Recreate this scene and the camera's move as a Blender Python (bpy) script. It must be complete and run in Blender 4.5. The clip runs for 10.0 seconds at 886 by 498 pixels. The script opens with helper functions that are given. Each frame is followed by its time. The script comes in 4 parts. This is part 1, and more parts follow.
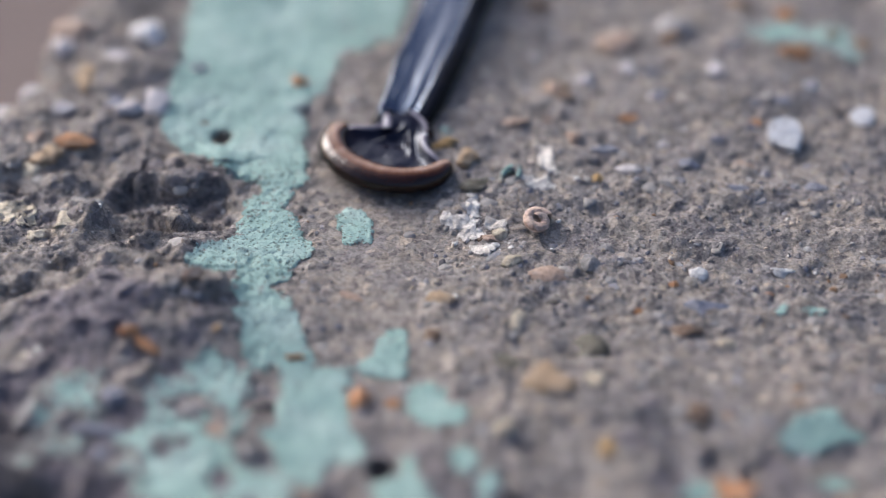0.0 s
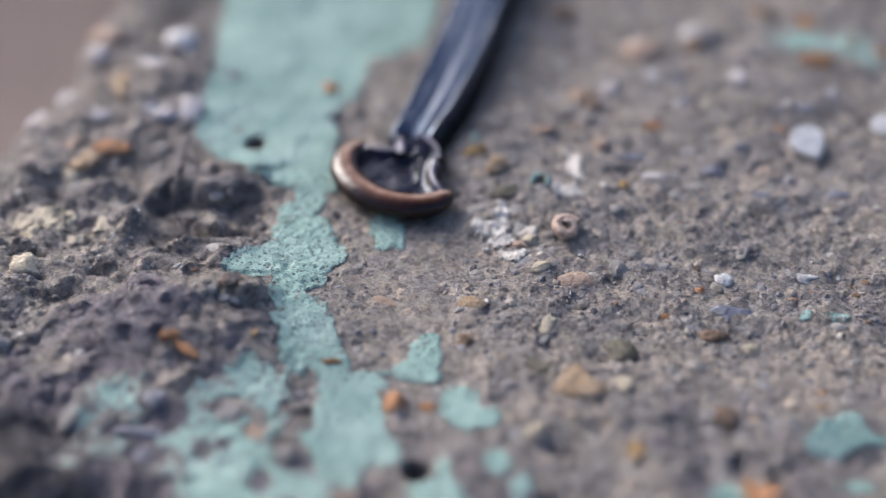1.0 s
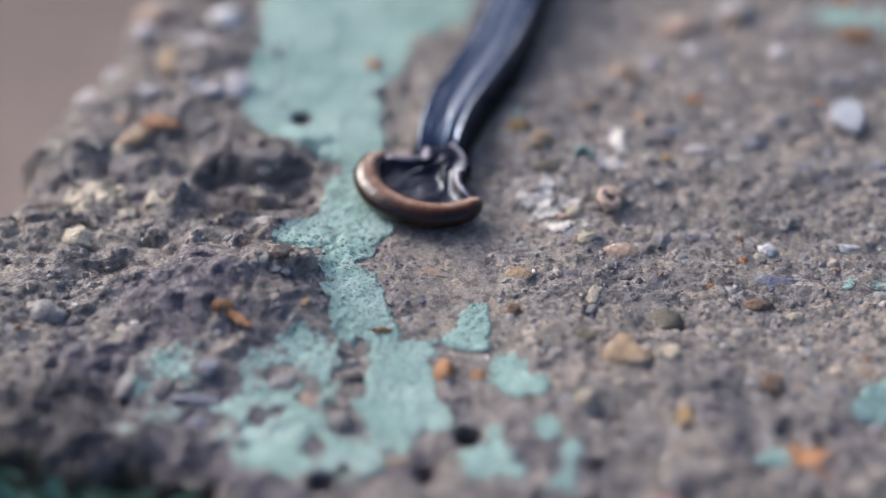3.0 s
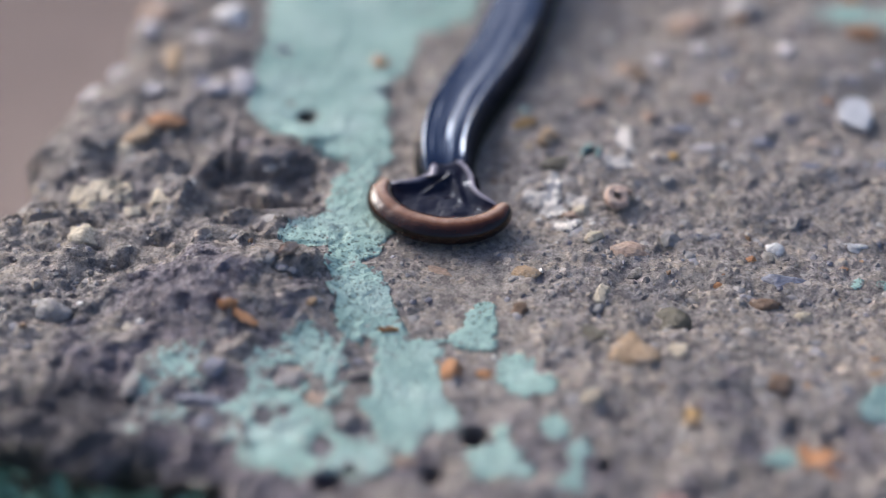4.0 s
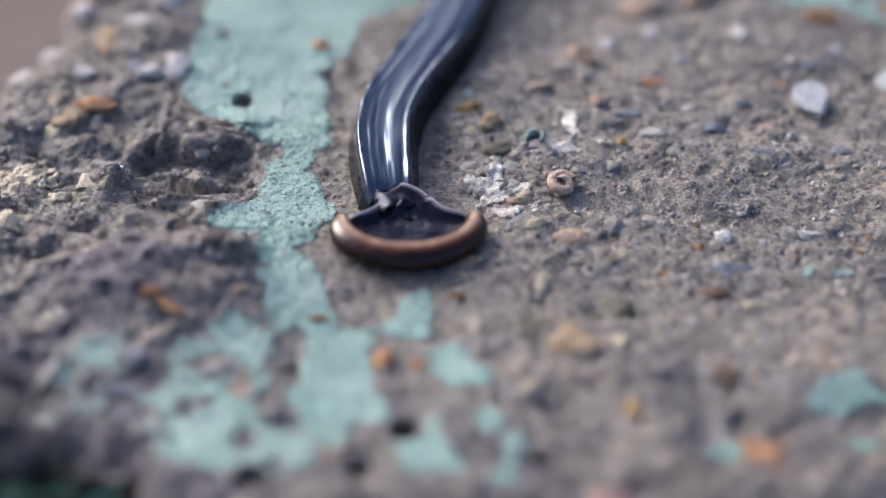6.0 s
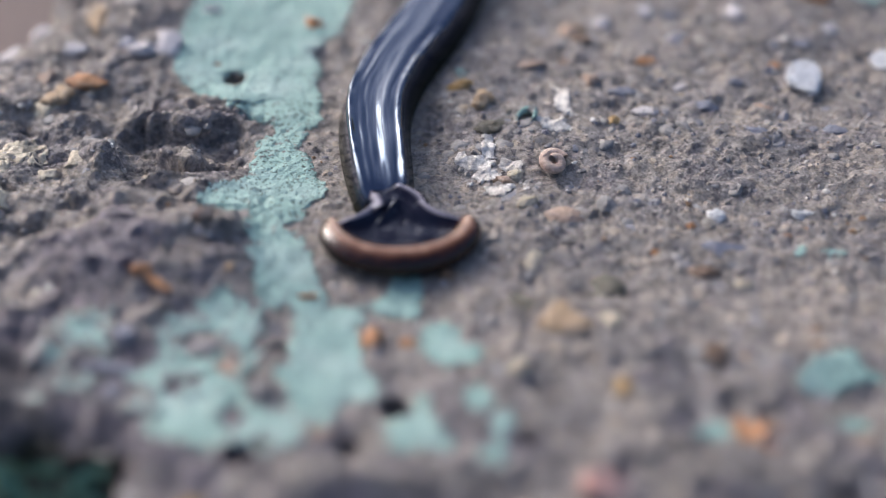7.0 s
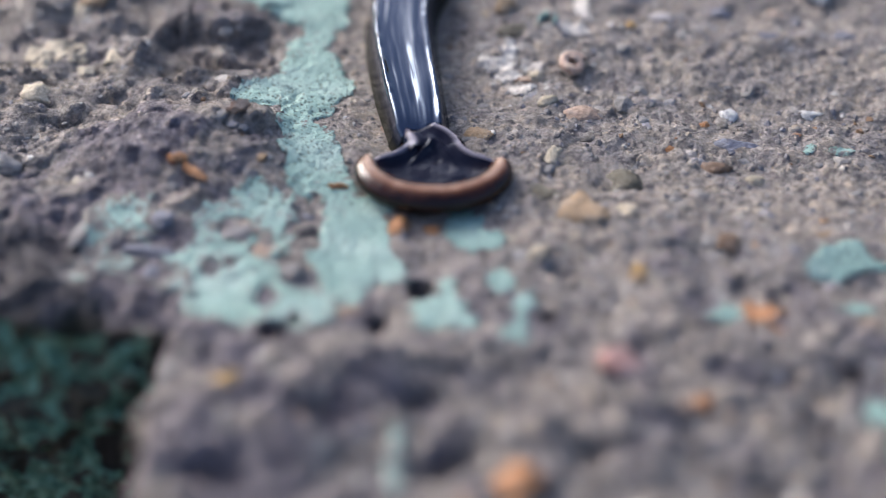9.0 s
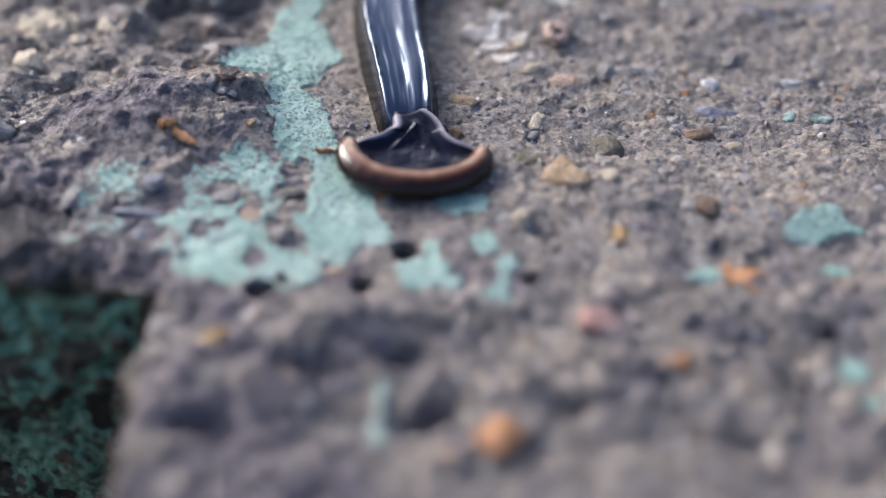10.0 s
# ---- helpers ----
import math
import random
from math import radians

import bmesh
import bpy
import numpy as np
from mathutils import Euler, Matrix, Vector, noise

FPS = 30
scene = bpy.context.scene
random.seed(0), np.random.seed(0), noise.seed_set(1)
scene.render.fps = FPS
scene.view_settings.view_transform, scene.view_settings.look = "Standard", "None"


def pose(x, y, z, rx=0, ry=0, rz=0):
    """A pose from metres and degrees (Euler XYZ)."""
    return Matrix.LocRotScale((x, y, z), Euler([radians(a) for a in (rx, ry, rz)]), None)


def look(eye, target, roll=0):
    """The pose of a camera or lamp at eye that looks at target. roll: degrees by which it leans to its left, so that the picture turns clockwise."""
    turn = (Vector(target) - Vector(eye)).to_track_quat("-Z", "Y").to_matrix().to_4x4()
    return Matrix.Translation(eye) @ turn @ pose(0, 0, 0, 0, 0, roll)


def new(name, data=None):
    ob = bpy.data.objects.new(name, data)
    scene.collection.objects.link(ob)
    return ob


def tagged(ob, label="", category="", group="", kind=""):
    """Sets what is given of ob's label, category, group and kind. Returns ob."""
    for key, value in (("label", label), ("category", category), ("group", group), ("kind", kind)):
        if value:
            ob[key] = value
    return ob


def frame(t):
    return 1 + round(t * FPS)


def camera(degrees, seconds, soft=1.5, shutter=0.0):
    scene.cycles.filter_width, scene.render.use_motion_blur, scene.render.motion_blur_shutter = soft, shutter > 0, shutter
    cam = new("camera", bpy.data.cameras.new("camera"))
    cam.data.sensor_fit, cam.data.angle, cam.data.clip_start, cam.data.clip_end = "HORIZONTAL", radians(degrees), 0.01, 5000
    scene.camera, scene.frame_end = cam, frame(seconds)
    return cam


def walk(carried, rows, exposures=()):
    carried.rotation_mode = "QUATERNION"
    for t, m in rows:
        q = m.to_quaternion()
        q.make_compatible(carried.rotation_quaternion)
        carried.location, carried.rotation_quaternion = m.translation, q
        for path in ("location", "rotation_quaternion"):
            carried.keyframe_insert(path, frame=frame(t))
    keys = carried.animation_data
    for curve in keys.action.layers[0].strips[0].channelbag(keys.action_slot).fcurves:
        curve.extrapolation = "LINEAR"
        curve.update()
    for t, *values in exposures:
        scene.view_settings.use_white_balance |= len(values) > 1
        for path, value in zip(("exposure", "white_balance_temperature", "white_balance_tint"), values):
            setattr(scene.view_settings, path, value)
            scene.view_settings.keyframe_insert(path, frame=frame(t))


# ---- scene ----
MM = 0.001  # all plan numbers below are in millimetres

# ---------------------------------------------------------------- camera
cam = camera(24.0, 10.0, 0.95)
cam.data.dof.use_dof = True
cam.data.dof.focus_distance = 111.2 * MM
cam.data.dof.aperture_fstop = 13.0
PATH = [
    (0.0, 0.00, -87.42, 67.68, 52.25, 0.59, 0.00),
    (0.5, -0.66, -87.72, 68.06, 52.18, 0.63, 0.04),
    (1.0, -1.48, -88.86, 70.01, 51.91, 0.63, 0.13),
    (1.5, -1.65, -89.14, 69.62, 52.00, 0.42, 0.29),
    (2.0, -1.86, -90.23, 70.43, 51.86, 0.26, 0.45),
    (2.5, -2.83, -90.88, 70.12, 51.81, 0.18, 0.52),
    (4.0, -3.47, -90.45, 69.76, 51.68, 0.16, 0.70),
    (4.5, -2.58, -89.91, 68.98, 51.81, 0.25, 0.50),
    (5.0, -1.90, -89.01, 67.37, 51.99, 0.32, 0.40),
    (5.5, -1.19, -88.18, 66.63, 51.99, 0.34, 0.39),
    (7.0, -0.06, -87.60, 65.69, 51.50, 0.51, 0.45),
    (7.5, -0.01, -88.16, 66.13, 51.18, 0.53, 0.44),
    (8.0, -0.37, -89.04, 64.87, 51.11, 0.76, 0.46),
    (8.5, -1.02, -91.19, 65.84, 50.57, 0.85, 0.47),
    (9.0, -0.93, -93.23, 66.13, 50.24, 0.93, 0.61),
    (9.5, -0.28, -95.08, 66.54, 50.08, 0.98, 0.61),
    (10.0, -0.44, -95.70, 66.24, 50.05, 1.20, 0.38),
]


def camera_pose(x, y, z, pitch, roll, yaw):
    return pose(x * MM, y * MM, z * MM, 0, 0, yaw) @ pose(0, 0, 0, pitch) @ pose(0, 0, 0, 0, 0, roll)


walk(cam, [(t, camera_pose(*p)) for t, *p in PATH], [(0.0, 0.60, 6520, 13), (4.0, 0.65, 6520, 13), (7.0, 0.70, 6530, 13), (10.0, 0.82, 6530, 13)])

# ---------------------------------------------------------------- world and sun
SUN_EL, SUN_AZ = 29.0, -45.0  # degrees; azimuth from +y towards +x
world = bpy.data.worlds.new("sky")
scene.world = world
world.use_nodes = True
sky = world.node_tree.nodes.new("ShaderNodeTexSky")
sky.sky_type, sky.sun_disc = "NISHITA", False
sky.sun_elevation, sky.sun_rotation = radians(SUN_EL), radians(SUN_AZ)
sky.air_density, sky.dust_density, sky.ozone_density = 1.0, 9.0, 5.0
back = world.node_tree.nodes["Background"]
back.inputs["Strength"].default_value = 0.165
world.node_tree.links.new(sky.outputs[0], back.inputs["Color"])

sun = new("sun", bpy.data.lights.new("sun", "SUN"))
sun.data.energy, sun.data.angle, sun.data.color = 0.9, radians(36), (0.97, 0.97, 0.97)
ce = math.cos(radians(SUN_EL))
sun_way = Vector((ce * math.sin(radians(SUN_AZ)), ce * math.cos(radians(SUN_AZ)), math.sin(radians(SUN_EL))))
sun.matrix_world = look(sun_way * 2.0, (0, 0, 0))


# ---------------------------------------------------------------- noise
def lattice(ix, iy, seed):
    n = (ix * 374761393 + iy * 668265263 + seed * 974634721) & 0x7FFFFFFF
    n = ((n ^ (n >> 13)) * 1274126177) & 0x7FFFFFFF
    n = ((n ^ (n >> 16)) * 461845907) & 0x7FFFFFFF
    return ((n ^ (n >> 15)) & 0xFFFF) / 65535.0


def vnoise(x, y, seed):
    """Smooth noise from -1 to 1 with cells of size 1."""
    fx, fy = np.floor(x), np.floor(y)
    ix, iy = fx.astype(np.int64), fy.astype(np.int64)
    u, v = x - fx, y - fy
    u, v = u * u * u * (u * (u * 6 - 15) + 10), v * v * v * (v * (v * 6 - 15) + 10)
    a, b = lattice(ix, iy, seed), lattice(ix + 1, iy, seed)
    c, d = lattice(ix, iy + 1, seed), lattice(ix + 1, iy + 1, seed)
    return 2 * ((a + (b - a) * u) * (1 - v) + (c + (d - c) * u) * v) - 1


def fbm(x, y, size, octaves, seed, gain=0.5):
    total, amp = np.zeros_like(x), 1.0
    for k in range(octaves):
        a = 0.6 * k + 0.3
        ca, sa = math.cos(a), math.sin(a)
        total = total + amp * vnoise((x * ca - y * sa) / size + 17.3 * k, (x * sa + y * ca) / size - 9.1 * k, seed + k)
        size, amp = size / 2.03, amp * gain
    return total


def domes(x, y, size, seed, share=0.7):
    """Rounded bumps of uneven size, as of grains set in mortar: 0 to 1."""
    gx, gy = x / size, y / size
    ix, iy = np.floor(gx).astype(np.int64), np.floor(gy).astype(np.int64)
    best = np.zeros_like(x)
    for ox in (-1, 0, 1):
        for oy in (-1, 0, 1):
            jx, jy = ix + ox, iy + oy
            px, py = jx + lattice(jx, jy, seed), jy + lattice(jx, jy, seed + 1)
            r = 0.35 + 0.55 * lattice(jx, jy, seed + 2)
            on = lattice(jx, jy, seed + 3) < share
            q = ((gx - px) ** 2 + (gy - py) ** 2) / (r * r)
            best = np.maximum(best, np.where(on & (q < 1), r * np.sqrt(np.maximum(1 - q, 0)), 0))
    return best


def step(a, b, x):
    u = np.clip((x - a) / (b - a), 0, 1)
    return u * u * (3 - 2 * u)


def bump(x, y, cx, cy, rx, ry, turn=0.0):
    c, s = math.cos(radians(turn)), math.sin(radians(turn))
    u, v = (x - cx) * c + (y - cy) * s, (y - cy) * c - (x - cx) * s
    return np.exp(-((u / rx) ** 2 + (v / ry) ** 2))


# ---------------------------------------------------------------- node materials
def material(name):
    m = bpy.data.materials.new(name)
    m.use_nodes = True
    return m, m.node_tree.nodes, m.node_tree.links, m.node_tree.nodes["Principled BSDF"]


def ramp(nodes, links, fac, stops, hard=False):
    r = nodes.new("ShaderNodeValToRGB")
    r.color_ramp.interpolation = "CONSTANT" if hard else "LINEAR"
    while len(r.color_ramp.elements) < len(stops):
        r.color_ramp.elements.new(0.5)
    for e, (p, c) in zip(r.color_ramp.elements, stops):
        e.position, e.color = p, (*c, 1)
    links.new(fac, r.inputs[0])
    return r.outputs[0]


def tex(nodes, links, per_mm, detail=4.0, rough=0.55, kind="noise"):
    co = nodes.new("ShaderNodeTexCoord")
    n = nodes.new("ShaderNodeTexNoise" if kind == "noise" else "ShaderNodeTexVoronoi")
    n.inputs["Scale"].default_value = per_mm / MM
    if kind == "noise":
        n.inputs["Detail"].default_value, n.inputs["Roughness"].default_value = detail, rough
    links.new(co.outputs["Object"], n.inputs["Vector"])
    return n


def blend(nodes, links, a, b, fac, how="MIX"):
    m = nodes.new("ShaderNodeMix")
    m.data_type, m.blend_type = "RGBA", how
    for sock, v in ((m.inputs[0], fac), (m.inputs[6], a), (m.inputs[7], b)):
        if isinstance(v, (int, float)):
            sock.default_value = v
        elif isinstance(v, tuple):
            sock.default_value = (*v, 1)
        else:
            links.new(v, sock)
    return m.outputs[2]


def relief(nodes, links, bsdf, parts):
    """Bumps: parts of (height socket, depth in mm)."""
    last = None
    for h, depth in parts:
        b = nodes.new("ShaderNodeBump")
        b.inputs["Distance"].default_value = depth * MM
        b.inputs["Strength"].default_value = 1.0
        links.new(h, b.inputs["Height"])
        if last is not None:
            links.new(last, b.inputs["Normal"])
        last = b.outputs[0]
    links.new(last, bsdf.inputs["Normal"])


def concrete_material():
    m, nodes, links, bsdf = material("weathered_concrete")
    n1, n2, n3 = tex(nodes, links, 0.34, 5, 0.6), tex(nodes, links, 0.9, 6, 0.7), tex(nodes, links, 4.0, 4, 0.7)
    mortar = ramp(nodes, links, n2.outputs[0], [(0.28, (0.150, 0.137, 0.126)), (0.45, (0.30, 0.278, 0.256)), (0.6, (0.39, 0.358, 0.328)), (0.75, (0.48, 0.445, 0.415))])
    patchy = ramp(nodes, links, n1.outputs[0], [(0.34, (0.78, 0.77, 0.82)), (0.45, (0.95, 0.93, 0.94)), (0.55, (1.04, 1.01, 0.97)), (0.66, (1.16, 1.10, 1.04))])
    c = blend(nodes, links, mortar, patchy, 1.0, "MULTIPLY")
    slag = nodes.new("ShaderNodeAttribute")
    slag.attribute_name = "slag"
    dark = ramp(nodes, links, n2.outputs[0], [(0.3, (0.080, 0.072, 0.098)), (0.55, (0.185, 0.166, 0.208)), (0.75, (0.37, 0.34, 0.37))])
    c = blend(nodes, links, c, dark, slag.outputs["Fac"])
    # near-black colour inside the hollow core and on the concrete around its rim
    dark_attr = nodes.new("ShaderNodeAttribute")
    dark_attr.attribute_name = "dark_mask"
    near_black = ramp(nodes, links, n2.outputs[0], [(0.35, (0.012, 0.012, 0.010)), (0.65, (0.045, 0.042, 0.033))])
    c = blend(nodes, links, c, near_black, dark_attr.outputs["Fac"])
    speck = tex(nodes, links, 2.6, kind="cells")
    tint = ramp(nodes, links, speck.outputs["Color"], [(0.0, (0.45, 0.42, 0.46)), (0.25, (0.95, 0.93, 0.95)), (0.6, (1.1, 1.02, 0.95)), (0.84, (1.6, 1.45, 1.25)), (0.93, (2.3, 2.15, 1.95))], True)
    c = blend(nodes, links, c, tint, 0.68, "MULTIPLY")
    fine = ramp(nodes, links, n3.outputs[0], [(0.3, (0.45, 0.43, 0.44)), (0.5, (1.0, 1.0, 1.0)), (0.66, (1.35, 1.32, 1.28))])
    c = blend(nodes, links, c, fine, 0.95, "MULTIPLY")
    links.new(c, bsdf.inputs["Base Color"])
    links.new(ramp(nodes, links, n3.outputs[0], [(0.3, (0.85, 0.85, 0.85)), (0.7, (0.38, 0.38, 0.38))]), bsdf.inputs["Roughness"])
    relief(nodes, links, bsdf, [(n2.outputs[0], 0.5), (n3.outputs[0], 0.32), (tex(nodes, links, 11.0, 3).outputs[0], 0.13)])
    return m


def paint_material():
    m, nodes, links, bsdf = material("mint_green_paint")
    n1, n2 = tex(nodes, links, 0.35, 5), tex(nodes, links, 2.8, 5, 0.65)
    c = ramp(nodes, links, n1.outputs[0], [(0.32, (0.220, 0.362, 0.318)), (0.5, (0.278, 0.43, 0.380)), (0.68, (0.36, 0.50, 0.45))])
    dirt = ramp(nodes, links, n2.outputs[0], [(0.30, (0.45, 0.42, 0.42)), (0.40, (0.9, 0.9, 0.9)), (0.7, (1.05, 1.05, 1.05))])
    c = blend(nodes, links, c, dirt, 0.8, "MULTIPLY")
    dots = tex(nodes, links, 2.3, kind="cells")
    near = ramp(nodes, links, dots.outputs["Distance"], [(0.13, (0.22, 0.20, 0.20)), (0.27, (1, 1, 1))])
    c = blend(nodes, links, c, near, 0.85, "MULTIPLY")
    pits = ramp(nodes, links, tex(nodes, links, 5.5, 2, 0.6).outputs[0], [(0.57, (1, 1, 1)), (0.64, (0.30, 0.28, 0.27))])
    c = blend(nodes, links, c, pits, 0.8, "MULTIPLY")
    # worn through to grey mortar in specks, more so towards the ragged edge
    cover = nodes.new("ShaderNodeAttribute")
    cover.attribute_name = "cover"
    less = nodes.new("ShaderNodeMath")
    less.operation = "MULTIPLY_ADD"
    links.new(cover.outputs["Fac"], less.inputs[0])
    less.inputs[1].default_value = -0.15
    links.new(tex(nodes, links, 2.1, 6, 0.72).outputs[0], less.inputs[2])
    bare = ramp(nodes, links, less.outputs[0], [(0.51, (0, 0, 0)), (0.58, (1, 1, 1))])
    c = blend(nodes, links, c, ramp(nodes, links, n2.outputs[0], [(0.35, (0.10, 0.09, 0.088)), (0.65, (0.26, 0.235, 0.215))]), bare)
    links.new(c, bsdf.inputs["Base Color"])
    bsdf.inputs["Roughness"].default_value = 0.72
    relief(nodes, links, bsdf, [(n2.outputs[0], 0.16), (dots.outputs["Distance"], 0.06), (tex(nodes, links, 7.0, 3).outputs[0], 0.07)])
    return m


def recess_material():
    m, nodes, links, bsdf = material("mottled_green_paint")
    n1, n2 = tex(nodes, links, 0.34, 7, 0.66), tex(nodes, links, 1.6, 5, 0.7)
    # green paint from dark to mid tones, with near-black and brown gaps
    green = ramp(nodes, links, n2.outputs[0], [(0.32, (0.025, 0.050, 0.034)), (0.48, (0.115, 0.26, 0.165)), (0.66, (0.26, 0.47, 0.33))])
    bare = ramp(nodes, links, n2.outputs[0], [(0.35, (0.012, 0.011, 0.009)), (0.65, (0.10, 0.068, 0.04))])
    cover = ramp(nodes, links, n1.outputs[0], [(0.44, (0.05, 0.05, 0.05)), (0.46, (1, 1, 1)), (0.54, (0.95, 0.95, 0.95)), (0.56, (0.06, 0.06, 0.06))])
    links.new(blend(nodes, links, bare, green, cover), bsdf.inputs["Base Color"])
    bsdf.inputs["Roughness"].default_value = 0.7
    relief(nodes, links, bsdf, [(n1.outputs[0], 0.5), (n2.outputs[0], 0.15)])
    return m


def stone_material(name, low, high, rough=0.5, dusty=0.45):
    m, nodes, links, bsdf = material(name)
    n1, n2 = tex(nodes, links, 0.9, 4), tex(nodes, links, 5.0, 4, 0.7)
    c = ramp(nodes, links, n1.outputs[0], [(0.32, low), (0.68, high)])
    c = blend(nodes, links, c, ramp(nodes, links, n2.outputs[0], [(0.35, (0.6, 0.58, 0.56)), (0.6, (1.08, 1.08, 1.08))]), 0.8, "MULTIPLY")
    n3 = tex(nodes, links, 1.7, 5, 0.65)
    dust = ramp(nodes, links, n3.outputs[0], [(0.50, (0, 0, 0)), (0.66, (dusty, dusty, dusty))])
    c = blend(nodes, links, c, (0.26, 0.24, 0.225), dust)
    links.new(c, bsdf.inputs["Base Color"])
    bsdf.inputs["Roughness"].default_value = rough
    relief(nodes, links, bsdf, [(n3.outputs[0], 0.30), (n2.outputs[0], 0.12)])
    return m


def sand_material(name, island):
    m, nodes, links, bsdf = material(name)
    if island:
        r = nodes.new("ShaderNodeNewGeometry").outputs["Random Per Island"]
    else:
        r = nodes.new("ShaderNodeObjectInfo").outputs["Random"]
    c = ramp(nodes, links, r, [(0.0, (0.16, 0.145, 0.14)), (0.22, (0.25, 0.23, 0.22)), (0.48, (0.30, 0.265, 0.23)), (0.66, (0.20, 0.195, 0.22)), (0.80, (0.36, 0.30, 0.235)),
                               (0.91, (0.30, 0.18, 0.10)), (0.93, (0.50, 0.46, 0.40)), (0.97, (0.68, 0.65, 0.60))], True)
    n2 = tex(nodes, links, 4.0, 4, 0.7)
    c = blend(nodes, links, c, ramp(nodes, links, n2.outputs[0], [(0.3, (0.6, 0.58, 0.56)), (0.65, (1.1, 1.1, 1.1))]), 0.9, "MULTIPLY")
    links.new(c, bsdf.inputs["Base Color"])
    bsdf.inputs["Roughness"].default_value = 0.65
    relief(nodes, links, bsdf, [(n2.outputs[0], 0.06)])
    return m


def soil_material():
    m, nodes, links, bsdf = material("brown_soil")
    n1, n2 = tex(nodes, links, 0.004, 6), tex(nodes, links, 0.06, 6, 0.65)
    c = ramp(nodes, links, n2.outputs[0], [(0.3, (0.18, 0.135, 0.115)), (0.7, (0.34, 0.265, 0.23))])
    c = blend(nodes, links, c, ramp(nodes, links, n1.outputs[0], [(0.3, (0.8, 0.8, 0.8)), (0.7, (1.15, 1.12, 1.1))]), 1.0, "MULTIPLY")
    links.new(c, bsdf.inputs["Base Color"])
    bsdf.inputs["Roughness"].default_value = 0.95
    relief(nodes, links, bsdf, [(n2.outputs[0], 6.0)])
    return m


def skin_material(name, stops, rough, coat=0.6, attribute=None, soft=0.0, streaks=False, ior=1.4, sheen=(1, 1, 1), gloss=0.5):
    """Wet skin; the colour runs along stops by an attribute or by fine streaks."""
    m, nodes, links, bsdf = material(name)
    n = tex(nodes, links, 1.3, 5, 0.6)
    if attribute:
        a = nodes.new("ShaderNodeAttribute")
        a.attribute_name = attribute
        add = nodes.new("ShaderNodeMath")
        add.operation = "MULTIPLY_ADD"
        links.new(n.outputs[0], add.inputs[0])
        add.inputs[1].default_value = 0.16
        links.new(a.outputs["Fac"], add.inputs[2])
        fac = add.outputs[0]
    else:
        fac = n.outputs[0]
    links.new(ramp(nodes, links, fac, stops), bsdf.inputs["Base Color"])
    bsdf.inputs["Roughness"].default_value = rough
    bsdf.inputs["IOR"].default_value = ior
    bsdf.inputs["Specular IOR Level"].default_value = gloss
    bsdf.inputs["Subsurface Weight"].default_value = soft
    bsdf.inputs["Subsurface Radius"].default_value = (1.0, 0.35, 0.2)
    bsdf.inputs["Subsurface Scale"].default_value = 0.35 * MM
    bsdf.inputs["Coat Weight"].default_value, bsdf.inputs["Coat Roughness"].default_value = coat, 0.04
    bsdf.inputs["Specular Tint"].default_value = (*sheen, 1)
    if streaks:
        # the back is wet, the lower sides are duller
        wet = ramp(nodes, links, a.outputs["Fac"], [(0.40, (0.12, 0.12, 0.12)), (0.58, (1, 1, 1))])
        for key, most in (("Specular IOR Level", gloss), ("Coat Weight", coat)):
            times = nodes.new("ShaderNodeMath")
            times.operation = "MULTIPLY"
            links.new(wet, times.inputs[0])
            times.inputs[1].default_value = most
            links.new(times.outputs[0], bsdf.inputs[key])
        co = nodes.new("ShaderNodeCombineXYZ")
        for key, sock in (("across", 0), ("along", 1)):
            a = nodes.new("ShaderNodeAttribute")
            a.attribute_name = key
            links.new(a.outputs["Fac"], co.inputs[sock])
        lines = nodes.new("ShaderNodeTexNoise")
        lines.inputs["Scale"].default_value, lines.inputs["Detail"].default_value = 2.0, 3.0
        links.new(co.outputs[0], lines.inputs["Vector"])
        relief(nodes, links, bsdf, [(lines.outputs[0], 0.02)])
    else:
        relief(nodes, links, bsdf, [(n.outputs[0], 0.03), (tex(nodes, links, 6.0, 3).outputs[0], 0.008)])
    return m


def gravel_material():
    m, nodes, links, bsdf = material("embedded_gravel")
    r = nodes.new("ShaderNodeNewGeometry").outputs["Random Per Island"]
    c = ramp(nodes, links, r, [(0.0, (0.22, 0.205, 0.20)), (0.18, (0.28, 0.262, 0.245)), (0.32, (0.21, 0.212, 0.24)), (0.44, (0.34, 0.315, 0.30)), (0.54, (0.30, 0.245, 0.20)), (0.64, (0.25, 0.24, 0.265)),
                               (0.74, (0.36, 0.275, 0.185)), (0.80, (0.14, 0.118, 0.095)), (0.88, (0.43, 0.375, 0.30)), (0.93, (0.50, 0.475, 0.44)), (0.955, (0.32, 0.165, 0.085)), (0.975, (0.10, 0.085, 0.08))], True)
    n1, n2 = tex(nodes, links, 1.6, 5, 0.65), tex(nodes, links, 5.0, 4, 0.7)
    c = blend(nodes, links, c, ramp(nodes, links, n2.outputs[0], [(0.3, (0.62, 0.60, 0.58)), (0.65, (1.12, 1.12, 1.12))]), 0.9, "MULTIPLY")
    c = blend(nodes, links, c, (0.30, 0.278, 0.256), ramp(nodes, links, n1.outputs[0], [(0.42, (0, 0, 0)), (0.57, (0.8, 0.8, 0.8))]))
    links.new(c, bsdf.inputs["Base Color"])
    links.new(ramp(nodes, links, n1.outputs[0], [(0.35, (0.35, 0.35, 0.35)), (0.65, (0.8, 0.8, 0.8))]), bsdf.inputs["Roughness"])
    relief(nodes, links, bsdf, [(n1.outputs[0], 0.18), (n2.outputs[0], 0.08)])
    return m


